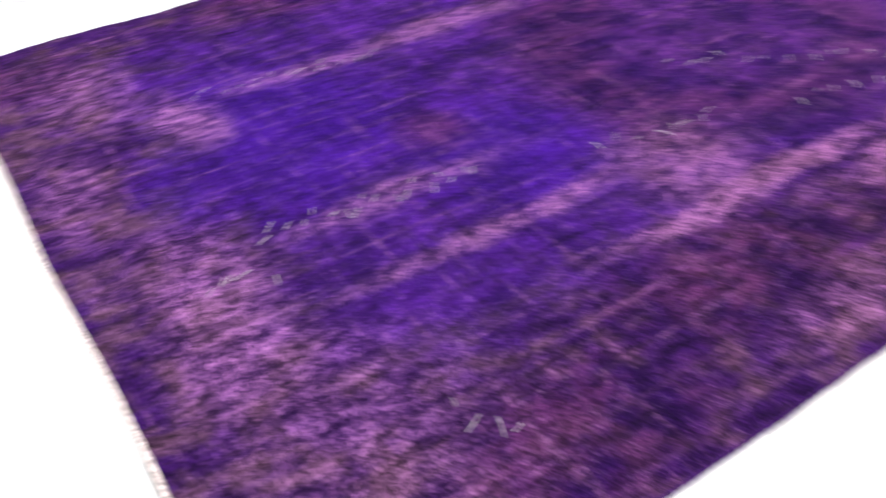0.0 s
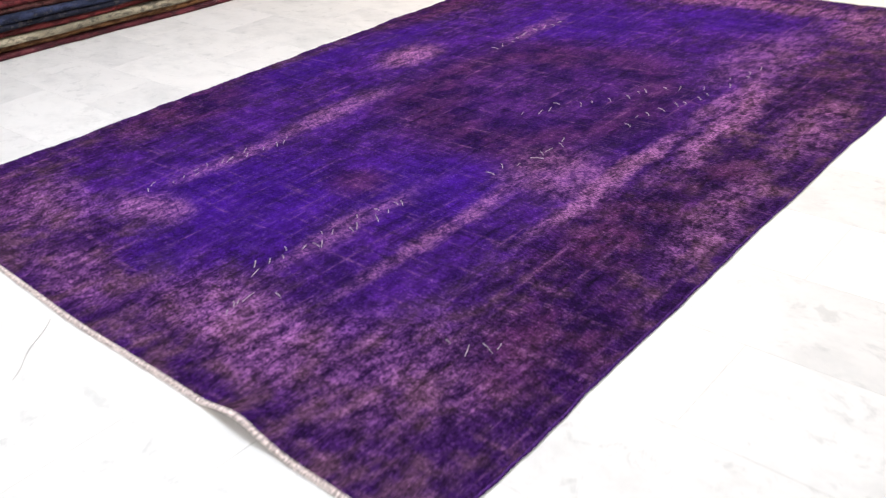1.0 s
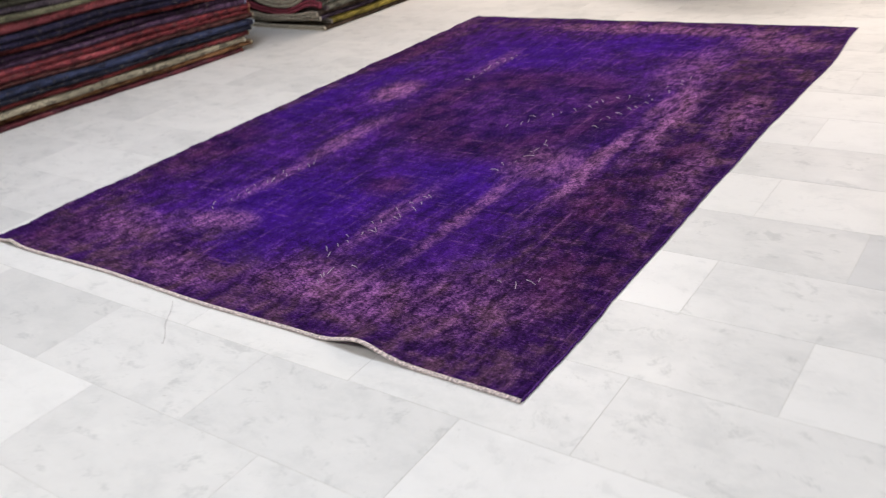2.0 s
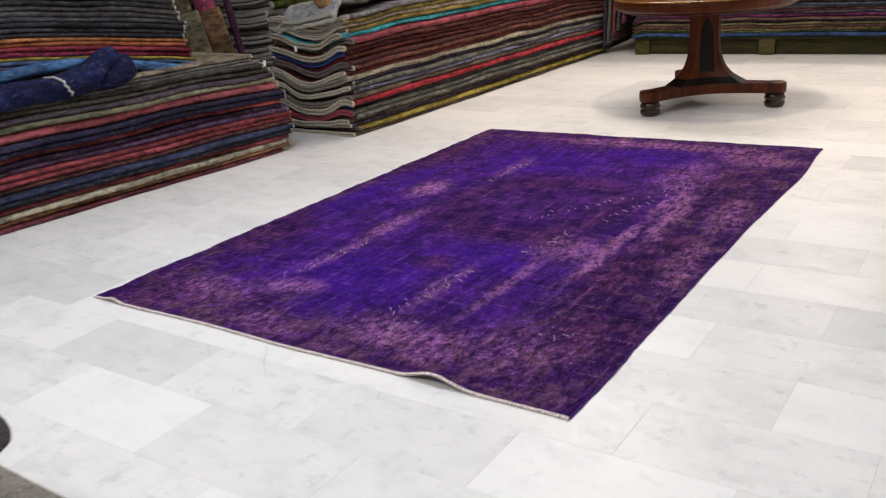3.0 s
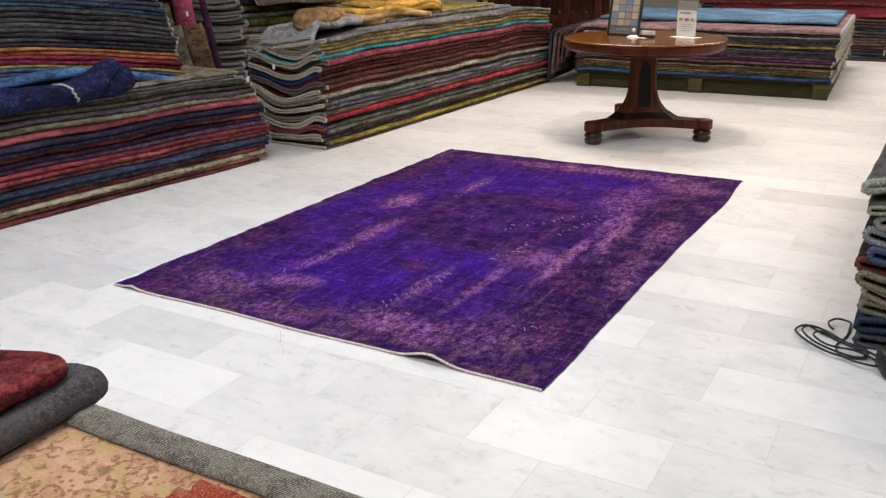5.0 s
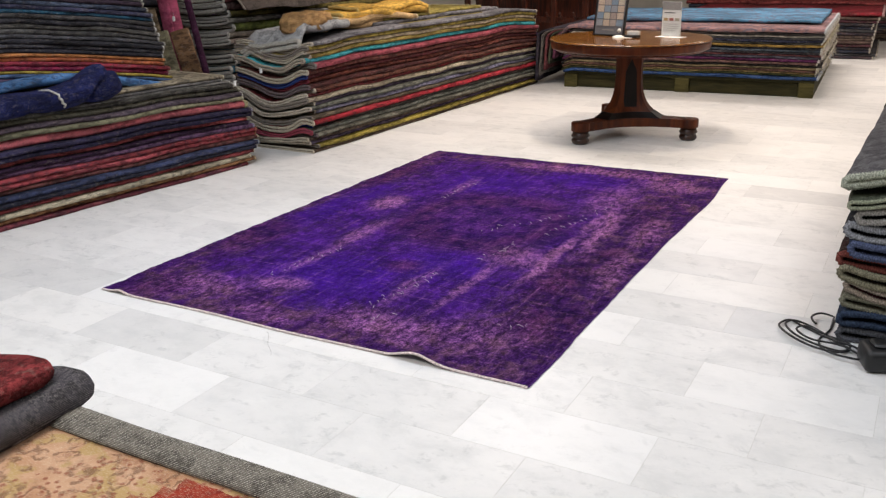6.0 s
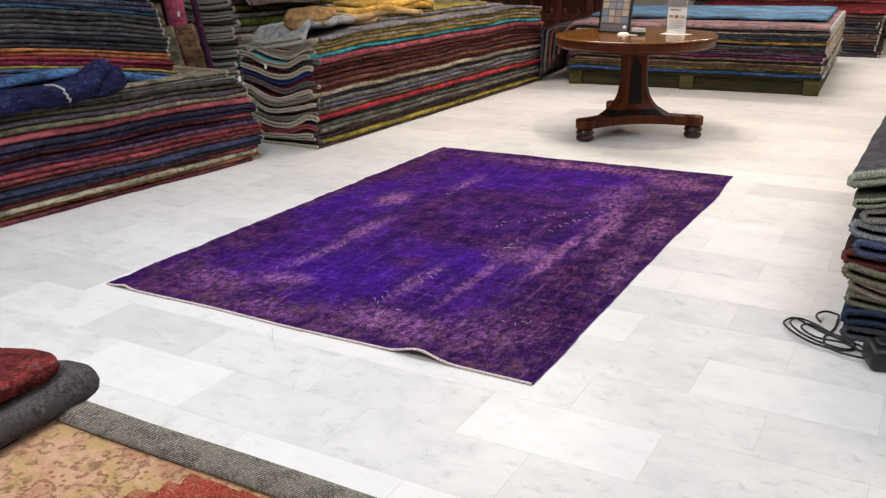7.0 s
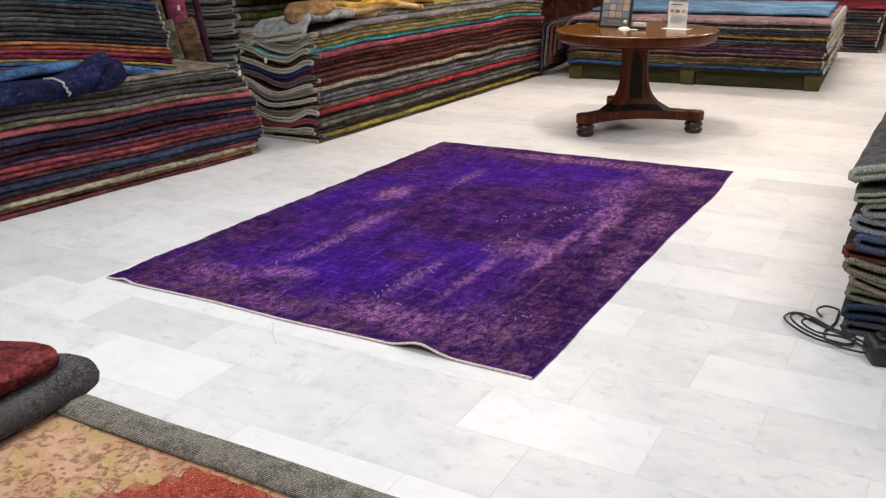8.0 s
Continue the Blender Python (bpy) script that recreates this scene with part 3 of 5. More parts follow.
# ---- rolled and leaning rugs between the stacks ----
def rolled_rug(base, top, radius, mat, label):
    d = Vector(top) - Vector(base)
    ln = d.length
    turns, n = 3.2, 90
    rings = []
    for z in [ln * i / 16 for i in range(17)]:
        pts_o, pts_i = [], []
        for k in range(n):
            a = 2 * math.pi * turns * k / n
            r = radius * (0.30 + 0.70 * k / n) * (1 + 0.02 * n3(z * 4, a, 1.0))
            pts_o.append((r * math.cos(a), r * math.sin(a), z))
            pts_i.append(((r - radius * 0.14) * math.cos(a), (r - radius * 0.14) * math.sin(a), z))
        rings.append(pts_o + pts_i[::-1])
    v, f = loft(rings, True, False)
    m = 2 * n
    for b in (0, 16 * m):
        f += [(b + k, b + k + 1, b + m - 2 - k, b + m - 1 - k) for k in range(n - 1)]
    ob = mesh_object("rolled_rug", v, f, mat, m=Matrix.Translation(base) @ d.to_track_quat("Z", "Y").to_matrix().to_4x4())
    return tagged(ob, label, "rug", "rolled rugs leaning between stacks")


rolled_rug((-4.06, 2.66, 0.0), (-4.36, 2.72, 1.6), 0.085, wool("a84866", "7c3450", 0.1), "crimson rolled rug leaning between the stacks")
rolled_rug((-3.92, 2.80, 0.0), (-4.30, 2.86, 1.5), 0.03, wool("4a2440", "341a30", 0.1), "thin dark purple rolled rug leaning between stacks")


def leaning(x, y, w, hgt, lean, a, b, words):
    bm = box_bm(-w / 2, 0, 0, w / 2, 0.028, hgt, 0.012)
    bmesh.ops.subdivide_edges(bm, edges=bm.edges[:], cuts=5, use_grid_fill=True)
    for q in bm.verts:
        q.co += Vector((0.006 * n3(q.co.z * 6, x), 0.012 * n3(q.co.x * 9, q.co.z * 5, y), 0))
    ob = part("leaning_rug", bm, wool(a, b, 0.5), None, "", True, pose(x, y, 0.0, 0, 0, 28) @ pose(0, 0, 0, -4, -lean, 0))
    tagged(ob, words + " folded rug leaning upright between stacks", "rug", "rolled rugs leaning between stacks")


leaning(-3.92, 2.47, 0.15, 0.90, 13, "8f8668", "6c6650", "olive tan")
leaning(-3.75, 2.54, 0.15, 0.92, 14, "8a6848", "5a4034", "brown patterned")
leaning(-4.12, 2.52, 0.16, 1.05, 10, "7c6a50", "54463a", "dark tan")


# ---- pallet with a broad stack ----
MP = pose(-2.416, 6.46, 0, 0, 0, 3.1)
PINE_LIGHT = wood("green_stained_block", "383518", "544e2a", 0.8, 1.0, 0)
PINE = wood("green_stained_pine", "24230f", "3a361c", 0.8, 1.0, 0)


def pallet(m, width, depth, height, label):
    ob = thing("pallet", label, "pallet", m)
    for x in (0.0, width / 2 - 0.07, width - 0.14):
        for y in (0.0, depth / 2 - 0.06, depth - 0.12):
            part("block", box_bm(x, y, 0, x + 0.14, y + 0.12, height - 0.03, 0.004), PINE_LIGHT, ob)
    for x in (0.0, width - 0.03):
        part("side_board", box_bm(x, 0.125, 0.004, x + 0.028, depth - 0.125, height - 0.034, 0.003), PINE, ob)
    part("front_board", box_bm(0.145, 0.03, 0.004, width / 2 - 0.075, 0.058, height - 0.034, 0.003), PINE, ob)
    part("front_board", box_bm(width / 2 + 0.075, 0.03, 0.004, width - 0.145, 0.058, height - 0.034, 0.003), PINE, ob)
    n = 9
    for k in range(n):
        y = k * (depth - 0.2) / (n - 1)
        part("deck_board", box_bm(0, y, height - 0.028, width, y + 0.2, height, 0.003), PINE, ob)
    return ob


pallet(MP, 2.49, 2.6, 0.17, "green-stained wooden pallet under a broad stack of rugs")
WP = words(
    (0.032, "34568c", "263c66", "c0c8d0", "royal blue"), (0.022, "6e744c", "4a5036", "d0ccb8", "olive green"), (0.022, "a8905c", "746440", "e0d8c4", "tan"), (0.022, "6a4c40", "46322e", "d8d0c0", "brown"), (0.022, "9a8a64", "6c6048", "e0d8c4", "beige"),
    (0.024, "44403f", "302e30", "d8d0c0", "charcoal"), (0.022, "7a5a54", "54403e", "d8d0c0", "mauve brown"), (0.030, "6a2c5c", "481e40", "d8ccd0", "purple"), (0.024, "585664", "3e3c48", "d8d4cc", "slate"), (0.022, "7c4c50", "543438", "d8ccc4", "dusky rose"),
    (0.024, "4c4a50", "343238", "d8d4cc", "dark grey"), (0.022, "4e5a66", "363e48", "d4d4d0", "blue grey"), (0.022, "3c3c40", "2a2a2e", "d8d4cc", "charcoal"), (0.024, "a8863c", "7a6030", "e0d4b0", "gold"), (0.022, "56544c", "3c3a36", "d8d4c8", "olive"), (0.022, "3e4258", "2c2e40", "d4d4d4", "navy"),
    (0.020, "46464a", "303034", "d8d4cc", "charcoal"), (0.018, "b4aea0", "847e74", "e0dcd4", "pale cream"), (0.026, "504c4a", "383634", "d8d4cc", "dark brown"))
zp = stack((-2.46, 6.43), 3.1, 2.58, 2.6, WP, "rugs in the pallet stack", (1,), base=0.17, seed=6.6, nd=14, jut=0.03, ragged=0.06, shape=lambda k: -0.03 * k, droop=lambda x, y, k: 0.010 * n3(x * 2, y * 2, k) - 0.10 * max(0.0, (0.12 - x) / 0.12) * (0.3 + k))
folded_rug(2.62, 2.3, 0.034, wool("b08684", "6c84a0"), lambda x, y: 0.012 * n3(x * 2.5, y * 2) - 0.16 * max(0.0, (0.16 - x) / 0.16) ** 2, lambda x: 0.02 * n3(x * 1.5, 3.0), (1,), "d0d4d8", 120, 14, "dusty pink and blue rug topping the pallet stack", "rugs in the pallet stack", pose(-2.50, 6.41, zp, 0, 0, 3.1))
folded_rug(2.4, 1.7, 0.03, wool("5a98c0", "9a7a84"), lambda x, y: 0.012 * n3(x * 2.5, y * 2, 3.0), lambda x: 0.05 * n3(x * 1.5, 8.0), (), "d8dce0", 121, 8, "sky blue rug topping the pallet stack", "rugs in the pallet stack", pose(-2.38, 7.0, zp + 0.046, 0, 0, 3.1))
# rugs sagging over the pallet's west side
for k, (a, b, t, w) in enumerate((("74405a", "4c2c3e", "b8a8a8", "plum"), ("5c6050", "404438", "b8b4a4", "olive"), ("8a4c50", "5c3438", "c8b4b0", "rose"), ("86807a", "5c5854", "c8c4bc", "grey"), ("4a4450", "343038", "b0acb0", "charcoal"))):
    out, low = 0.06 + 0.05 * k, 0.30 - 0.07 * k
    rings = []
    for i in range(31):
        y = 0.02 + 1.5 * i / 30
        mid = []
        for j in range(15):
            u = j / 14
            ang = math.pi / 2 * min(1.0, u / 0.55)
            x = 0.10 - (out + 0.10) * math.sin(ang) - 0.05 * max(0.0, u - 0.55) + 0.012 * n3(y * 4, u * 4, k)
            z = zp - 0.02 + 0.008 * k - 0.10 * (1 - math.cos(ang)) - (zp - 0.12 - low) * max(0.0, u - 0.55) / 0.45 + 0.02 * n3(y * 3, k + 2.0) * u
            mid.append((x, z))
        outer = [(x - 0.009, y, z + 0.006) for x, z in mid]
        inner = [(x + 0.009, y, z - 0.006) for x, z in reversed(mid)]
        rings.append(outer + inner)
    v, f = loft(rings)
    ob = mesh_object("hanging_rug", v, f, wool(a, b), m=pose(-2.46, 6.43, 0, 0, 0, 3.1))
    tagged(ob, w + " rug hanging down the pallet stack's side", "rug", "rugs in the pallet stack")
    v, f = tube([Vector(rings[0][j]) + Vector((0.009, -0.004, -0.006)) for j in range(15)], 0.005, 6)
    mesh_object("edge_binding", v, f, binding(a), ob, "overcast thread edge")
# cream fringes along the east ends
fr_v, fr_f = [], []
rnd = random.Random(5)
for i in range(420):
    x = 2.52 + rnd.uniform(0.0, 0.06)
    y, z = rnd.uniform(0.0, 2.35), 0.19 + (zp - 0.17) * rnd.random()
    d = rnd.uniform(0.015, 0.05)
    pts = [(x, y, z), (x + 0.025, y + rnd.uniform(-0.01, 0.01), z - d * 0.3), (x + rnd.uniform(0.02, 0.05), y + rnd.uniform(-0.02, 0.02), z - d)]
    v, f = tube(pts, 0.0028, 3)
    o = len(fr_v)
    fr_v += v
    fr_f += [tuple(j + o for j in q) for q in f]
fr = mesh_object("rug_fringe", fr_v, fr_f, binding("d4ccb8"), m=pose(-2.46, 6.47, 0, 0, 0, 3.1))
tagged(fr, "ragged cream fringes along the pallet stack's rug ends", "fringe", kind="stuff")

# ---- farther pallets ----
for j, (x, y, w, d, red, sd) in enumerate(((-2.0, 9.85, 2.30, 1.9, "8c2430", 7.7), (-2.6, 12.2, 3.6, 1.6, "a04848", 9.1))):
    rows, cols = [], ("4a3c40", "5c4a44", "3c4456", "6a5a50", "54303a", "4c4c50", "746458", "3a3a44")
    for k in range(14):
        rows.append((0.037, cols[(k * 5 + j) % 8], cols[(k * 3 + 2) % 8], "b8b0a4", ("dark brown", "grey", "slate", "brown")[k % 4]))
    zt = stack((x - 0.03, y - 0.04), 3, w + 0.12, d, rows, "rugs in a distant stack", (1,), seed=sd, nd=5, ragged=0.10)
    folded_rug(w + 0.1, d * 0.9, 0.05, wool(red, "70202c"), lambda x, y: 0.02 * n3(x * 2, y * 2, 5.0), None, (1,), "b89090", 140 + j, 6, "red rug on top of a distant stack", "rugs in a distant stack", pose(x, y, zt, 0, 0, 3))


# ---- dark wooden shelf far behind ----
MAHOGANY = wood("mahogany", "2c120c", "5c2a18", 0.35, 1.0, 2, 0.3)
shelf = thing("display_rack", "dark mahogany display rack with slanting pegs", "rack", pose(-4.9, 8.9, 0))
for k in range(5):
    part("post", box_bm(k * 0.44, 0, 0, k * 0.44 + 0.07, 0.07, 1.5, 0.006), MAHOGANY, shelf)
for z in (0.12, 0.46, 0.80, 1.15):
    part("rail", box_bm(-0.02, 0.012, z, 1.85, 0.058, z + 0.07, 0.006), MAHOGANY, shelf)
part("back_panel", box_bm(0, 0.35, 0, 1.83, 0.38, 1.5, 0.004), MAHOGANY, shelf)
for k in range(9):
    v, f = tube([(0.15 + k * 0.19, 0.03, 0.50), (0.15 + k * 0.19, -0.10, 0.60)], 0.014, 8)
    mesh_object("peg", v, f, MAHOGANY, shelf)

# ---- stack on the east side ----
WE = words(
    (0.060, "4c4c50", "343438", "6a6c74", "charcoal"), (0.060, "34445c", "262f42", "3a4860", "navy blue"), (0.054, "8a8470", "5e5a4e", "8e8c78", "olive cream"), (0.052, "8c4456", "5e3040", "b8a898", "rose"),
    (0.062, "6a5c50", "48423e", "908a72", "sandy"), (0.058, "46302e", "30221f", "84463e", "dark red"), (0.062, "3c4660", "2a3044", "5a6484", "navy"),
    (0.064, "34363e", "24252b", "a0a2a8", "dark slate"), (0.058, "323236", "222226", "aca8a2", "charcoal"), (0.034, "4e5444", "363a30", "a8ac92", "sage green"))
ze = stack((0.858, 3.35), -90, 2.47, 0.9, WE, "rugs in the east stack", (1,), seed=4.4, nd=14, jut=0.03, ragged=0.03, lean=-0.03, beads=True, slot=0.38, shape=lambda k: -0.01 * k,
           droop=lambda x, y, k: (0.014 * math.sin(y * 13 + 5 * k) + 0.018 * n3(y * 7, k * 5, 2.0)) * math.exp(-(2.45 - x) / 0.3) * min(1, k * 5))
folded_rug(2.42, 0.86, 0.05, weave("6e6c6e", "8e8c90", 200, 0), lambda x, y: 0.02 * n3(x * 2, y * 3, 2.0) + 0.08 * min(1.0, y / 0.4), lambda x: 0.01 + 0.022 * (2.4 - x), (1,), "b8bca8", 150, 10, "grey-green flat rug draped over the east stack", "rugs in the east stack", pose(0.818, 3.36, ze + 0.002, 0, 0, -90), beads=True)
folded_rug(1.9, 0.5, 0.035, wool("8a6660", "6a5450"), lambda x, y: 0.10, lambda x: 0.02 * n3(x, 2.0), (1,), "c0b0a4", 151, 4, "dusty pink rug on the east stack", "rugs in the east stack", pose(1.02, 3.36, ze + 0.06, 0, 0, -90))

# ---- coiled cable and its adapter ----
BLACK = plain("black_rubber", "17181a", 0.45)
KNOTS = [Vector(p) for p in ((0.84, 1.00), (0.80, 0.96), (0.775, 1.02), (0.806, 1.084), (0.866, 1.06), (0.850, 0.95), (0.826, 0.84), (0.850, 0.745), (0.915, 0.697), (0.985, 0.70), (0.955, 0.80), (0.86, 0.86), (0.76, 0.94), (0.70, 0.985), (0.672, 0.90),
                             (0.73, 0.80), (0.81, 0.735), (0.895, 0.73), (0.935, 0.79), (0.87, 0.87), (0.78, 0.955), (0.715, 0.97), (0.695, 0.90), (0.745, 0.815), (0.83, 0.765), (0.915, 0.765), (0.93, 0.85), (0.85, 0.89), (0.765, 0.93), (0.74, 0.87), (0.80, 0.80), (0.90, 0.80), (0.97, 0.76), (1.03, 0.70))]
pts = []
for k in range(1, len(KNOTS) - 2):
    a, b, c, d = KNOTS[k - 1:k + 3]
    for j in range(10):
        t = j / 10
        p = 0.5 * (2 * b + (c - a) * t + (2 * a - 5 * b + 4 * c - d) * t * t + (3 * b - a - 3 * c + d) * t ** 3)
        x = min(p.x, 0.852) if p.y > 0.885 else p.x
        pts.append((x, p.y, 0.013 + 0.008 * math.sin(0.9 * (k + t))))
cu = bpy.data.curves.new("cable", "CURVE")
cu.dimensions, cu.bevel_depth, cu.bevel_resolution = "3D", 0.0042, 2
sp = cu.splines.new("POLY")
sp.points.add(len(pts) - 1)
for q, p in zip(sp.points, pts):
    q.co = (*p, 1)
cu.materials.append(BLACK)
tagged(new("cable", cu), "coiled black electric cable lying on the marble floor", "cable")
adapter = thing("power_adapter", "black plastic power adapter on the floor beside the stack", "adapter", pose(1.0, 0.62, 0, 0, 0, 20))
case = part("case", box_bm(0, 0, 0.0, 0.22, 0.13, 0.085, 0.022), BLACK, adapter, soft=True)
part("grip", box_bm(0.03, 0.03, 0.083, 0.19, 0.10, 0.10, 0.012), BLACK, case, soft=True)

# ---- round pedestal table ----
TABLE = (-1.016, 4.226)
WALNUT = wood("polished_walnut", "54300c", "8a5a1e", 0.16, 0.8, 0, 0.3)
WALNUT_V = wood("polished_walnut_upright", "3a1606", "5c2a0c", 0.45, 0.5, 2, 0.0)
WALNUT_D = wood("dark_walnut", "1a0a05", "34170a", 0.28, 0.8, 2, 0.1)
WALNUT_R = wood("walnut_rim", "421a05", "5e2c0c", 0.38, 0.35, 2, 0.0)
EBONY = wood("ebony_inlay", "0a0605", "140c08", 0.5, 1.0, 2, 0.0)
table = thing("pedestal_table", "round polished walnut table on a three-footed pedestal", "table", pose(TABLE[0], TABLE[1], 0))
v, f = lathe([(0.0, 0.748), (0.606, 0.748), (0.611, 0.7505), (0.611, 0.754), (0.604, 0.7595), (0.592, 0.760), (0.0, 0.760)], 96)
mesh_object("tabletop", v, f, WALNUT, table)
v, f = lathe([(0.0, 0.684), (0.586, 0.684), (0.597, 0.689), (0.601, 0.697), (0.604, 0.738), (0.604, 0.7475), (0.0, 0.7475)], 96)
mesh_object("rim", v, f, WALNUT_R, table, "dark red-brown veneered rim")
v, f = lathe([(0.0, 0.668), (0.555, 0.668), (0.560, 0.672), (0.560, 0.6838), (0.0, 0.6838)], 96)
mesh_object("apron", v, f, WALNUT_V, table, "dark veneered apron")
FEET = [radians(a) for a in (-116.4, 3.6, 123.6)]


def tri_ring(z, r_edge, hollow, cut=0.16):
    """A three-cornered outline with hollowed faces and blunt corners."""
    out = []
    for a in FEET:
        p = Vector((r_edge * math.cos(a + cut), r_edge * math.sin(a + cut), z))
        e = a + 2 * math.pi / 3 - cut
        q = Vector((r_edge * math.cos(e), r_edge * math.sin(e), z))
        n = -Vector((math.cos(a + math.pi / 3), math.sin(a + math.pi / 3), 0))
        for k in range(9):
            out.append(p.lerp(q, k / 8) + n * hollow * math.sin(math.pi * k / 8))
    return out


rings = []
for i in range(25):
    u = i / 24
    z = 0.165 + 0.498 * u
    e = 0.110 + 0.165 * (1 - u) ** 5.5
    rings.append(tri_ring(z, e, 0.06 * (1 - u) ** 4, 0.28))
v, f = loft(rings)
column = mesh_object("column", v, f, WALNUT_V, table, soft=False)
base_bm_v, base_bm_f = loft([tri_ring(0.098, 0.515, 0.155, 0.12), tri_ring(0.102, 0.52, 0.155, 0.12), tri_ring(0.158, 0.52, 0.155, 0.12), tri_ring(0.164, 0.515, 0.155, 0.12)])
mesh_object("plinth", base_bm_v, base_bm_f, WALNUT_V, table, soft=False)
rings = []
for i in range(7):
    u = 0.085 * i / 6
    rings.append(tri_ring(0.165 + 0.498 * u, 0.110 + 0.165 * (1 - u) ** 5.5 + 0.012 - 0.006 * i / 6, 0.06 * (1 - u) ** 4 - 0.003, 0.27))
v, f = loft(rings)
mesh_object("column_base", v, f, EBONY, column, "black band at the foot of the column", soft=False)
for a in FEET:
    x, y = 0.485 * math.cos(a), 0.485 * math.sin(a)
    v, f = lathe([(0.0, 0.0), (0.052, 0.0), (0.064, 0.012), (0.068, 0.03), (0.060, 0.044), (0.052, 0.048), (0.066, 0.056), (0.070, 0.066), (0.062, 0.078), (0.058, 0.0975), (0.0, 0.0975)], 28)
    foot = mesh_object("bun_foot", v, f, WALNUT_D, table, m=pose(x, y, 0))
    v, f = lathe([(0.0, 0.099), (0.070, 0.099), (0.072, 0.105), (0.072, 0.160), (0.068, 0.1655), (0.0, 0.1655)], 28)
    mesh_object("foot_block", v, f, WALNUT_V, foot, "walnut block")
for a in FEET:
    b = a + math.pi / 3
    rows = []
    for i in range(15):
        u = 0.16 + 0.72 * i / 14
        z = 0.165 + 0.498 * u
        r = (0.110 + 0.165 * (1 - u) ** 5.5) * math.cos(math.pi / 3 - 0.28) - 0.06 * (1 - u) ** 4 + 0.006
        w = (0.040 + 0.022 * (1 - u) ** 2) * (1.0 if i < 11 else (14 - i) / 3.6 + 0.05)
        rows.append((r, w, z))
    vs, fs = [], []
    for r, w, z in rows:
        for s, dr in ((-1, -0.02), (-1, 0), (1, 0), (1, -0.02)):
            vs.append(((r + dr) * math.cos(b) - s * w * math.sin(b), (r + dr) * math.sin(b) + s * w * math.cos(b), z))
    for i in range(len(rows) - 1):
        for k in range(3):
            fs.append((i * 4 + k, i * 4 + k + 1, i * 4 + k + 5, i * 4 + k + 4))
    mesh_object("inlay_panel", vs, fs, EBONY, column, "black pointed-arch inlay", soft=False)

# ---- things on the table ----
CARD = plain("white_card", "dcdad4", 0.6, 0.0, 20, 0.04)
INK = plain("dark_ink", "3a3a40", 0.6)
GREYINK = plain("grey_ink", "8e8a86", 0.6)
FRAME = plain("black_frame", "1a1a1c", 0.35)
T0 = (TABLE[0], TABLE[1], 0.76)
board = thing("sample_board", "black framed board of square textile colour samples", "sample board", pose(T0[0] - 0.19, T0[1] + 0.05, 0.7605, 0, 0, -14) @ pose(0, 0, 0, -9, 0, 0))
BW, BH = 0.28, 0.36
backing = part("backing", box_bm(-BW / 2 + 0.012, -0.004, 0.012, BW / 2 - 0.012, 0.006, BH - 0.012, 0), plain("grey_mount", "6e6f74", 0.6), board)
for x0, z0, x1, z1 in ((-BW / 2, 0, BW / 2, 0.012), (-BW / 2, BH - 0.012, BW / 2, BH), (-BW / 2, 0.0125, -BW / 2 + 0.012, BH - 0.0125), (BW / 2 - 0.012, 0.0125, BW / 2, BH - 0.0125)):
    part("frame_bar", box_bm(x0, -0.012, z0, x1, 0.010, z1, 0.002), FRAME, board)
tones = ("8f949c", "b8a898", "a49a94", "7c8ea0", "b4aea0", "9c8f8a", "c0b0a0", "8896a4")
for r in range(5):
    for c in range(4):
        x, z = -0.118 + c * 0.060, 0.075 + r * 0.053
        part("swatch", box_bm(x, -0.008, z, x + 0.054, -0.0045, z + 0.047, 0.001), plain("swatch_cloth", tones[(r * 3 + c) % 8], 0.9, 0.0, 150.0, 0.25), backing)
part("title_bar", box_bm(-0.06, -0.0065, 0.042, 0.05, -0.0045, 0.050, 0), GREYINK, backing)
v, f = lathe([(0.0, 0.0), (0.016, 0.0), (0.016, 0.003), (0.0, 0.003)], 24)
mesh_object("sticker", v, f, CARD, board, "round pale sticker", m=pose(0.095, -0.0045, 0.045, 90, 0, 0))
prop = bmesh.new()
box_bm(-0.05, 0.012, 0.0, 0.05, 0.016, 0.24, 0.001, prop)
part("stand", prop, FRAME, board, m=pose(0, 0.0, 0.02, -12, 0, 0))

holder = thing("leaflet_holder", "clear acrylic stand holding white printed leaflets", "leaflet holder", pose(T0[0] + 0.285, T0[1] + 0.09, 0.7605, 0, 0, -16))
GLASS = Graph("acrylic", 0.05)
GLASS.put(GLASS.bsdf, "Transmission Weight", 1.0), GLASS.put(GLASS.bsdf, "IOR", 1.3)
part("foot", box_bm(-0.105, -0.05, 0, 0.105, 0.06, 0.003, 0.001), CARD, holder)
leaflet = part("leaflet", box_bm(-0.08, 0.002, 0.006, 0.08, 0.006, 0.26, 0), CARD, holder)
part("picture", box_bm(-0.078, -0.0005, 0.20, 0.078, 0.0015, 0.258, 0), plain("grey_print", "8a8684", 0.5), leaflet)
for k, h in enumerate(("b09060", "a05c54", "a8a08c")):
    part("printed_sample", box_bm(-0.066 + k * 0.048, -0.0005, 0.12, -0.030 + k * 0.048, 0.0015, 0.142, 0), plain("print", h, 0.6), leaflet)
for k in range(4):
    part("text_bar", box_bm(-0.062, -0.0005, 0.05 + k * 0.015, 0.062 - 0.03 * (k == 0), 0.0015, 0.053 + k * 0.015, 0), GREYINK, leaflet)
part("text_bar", box_bm(-0.062, -0.0005, 0.175, 0.03, 0.0015, 0.182, 0), INK, leaflet)
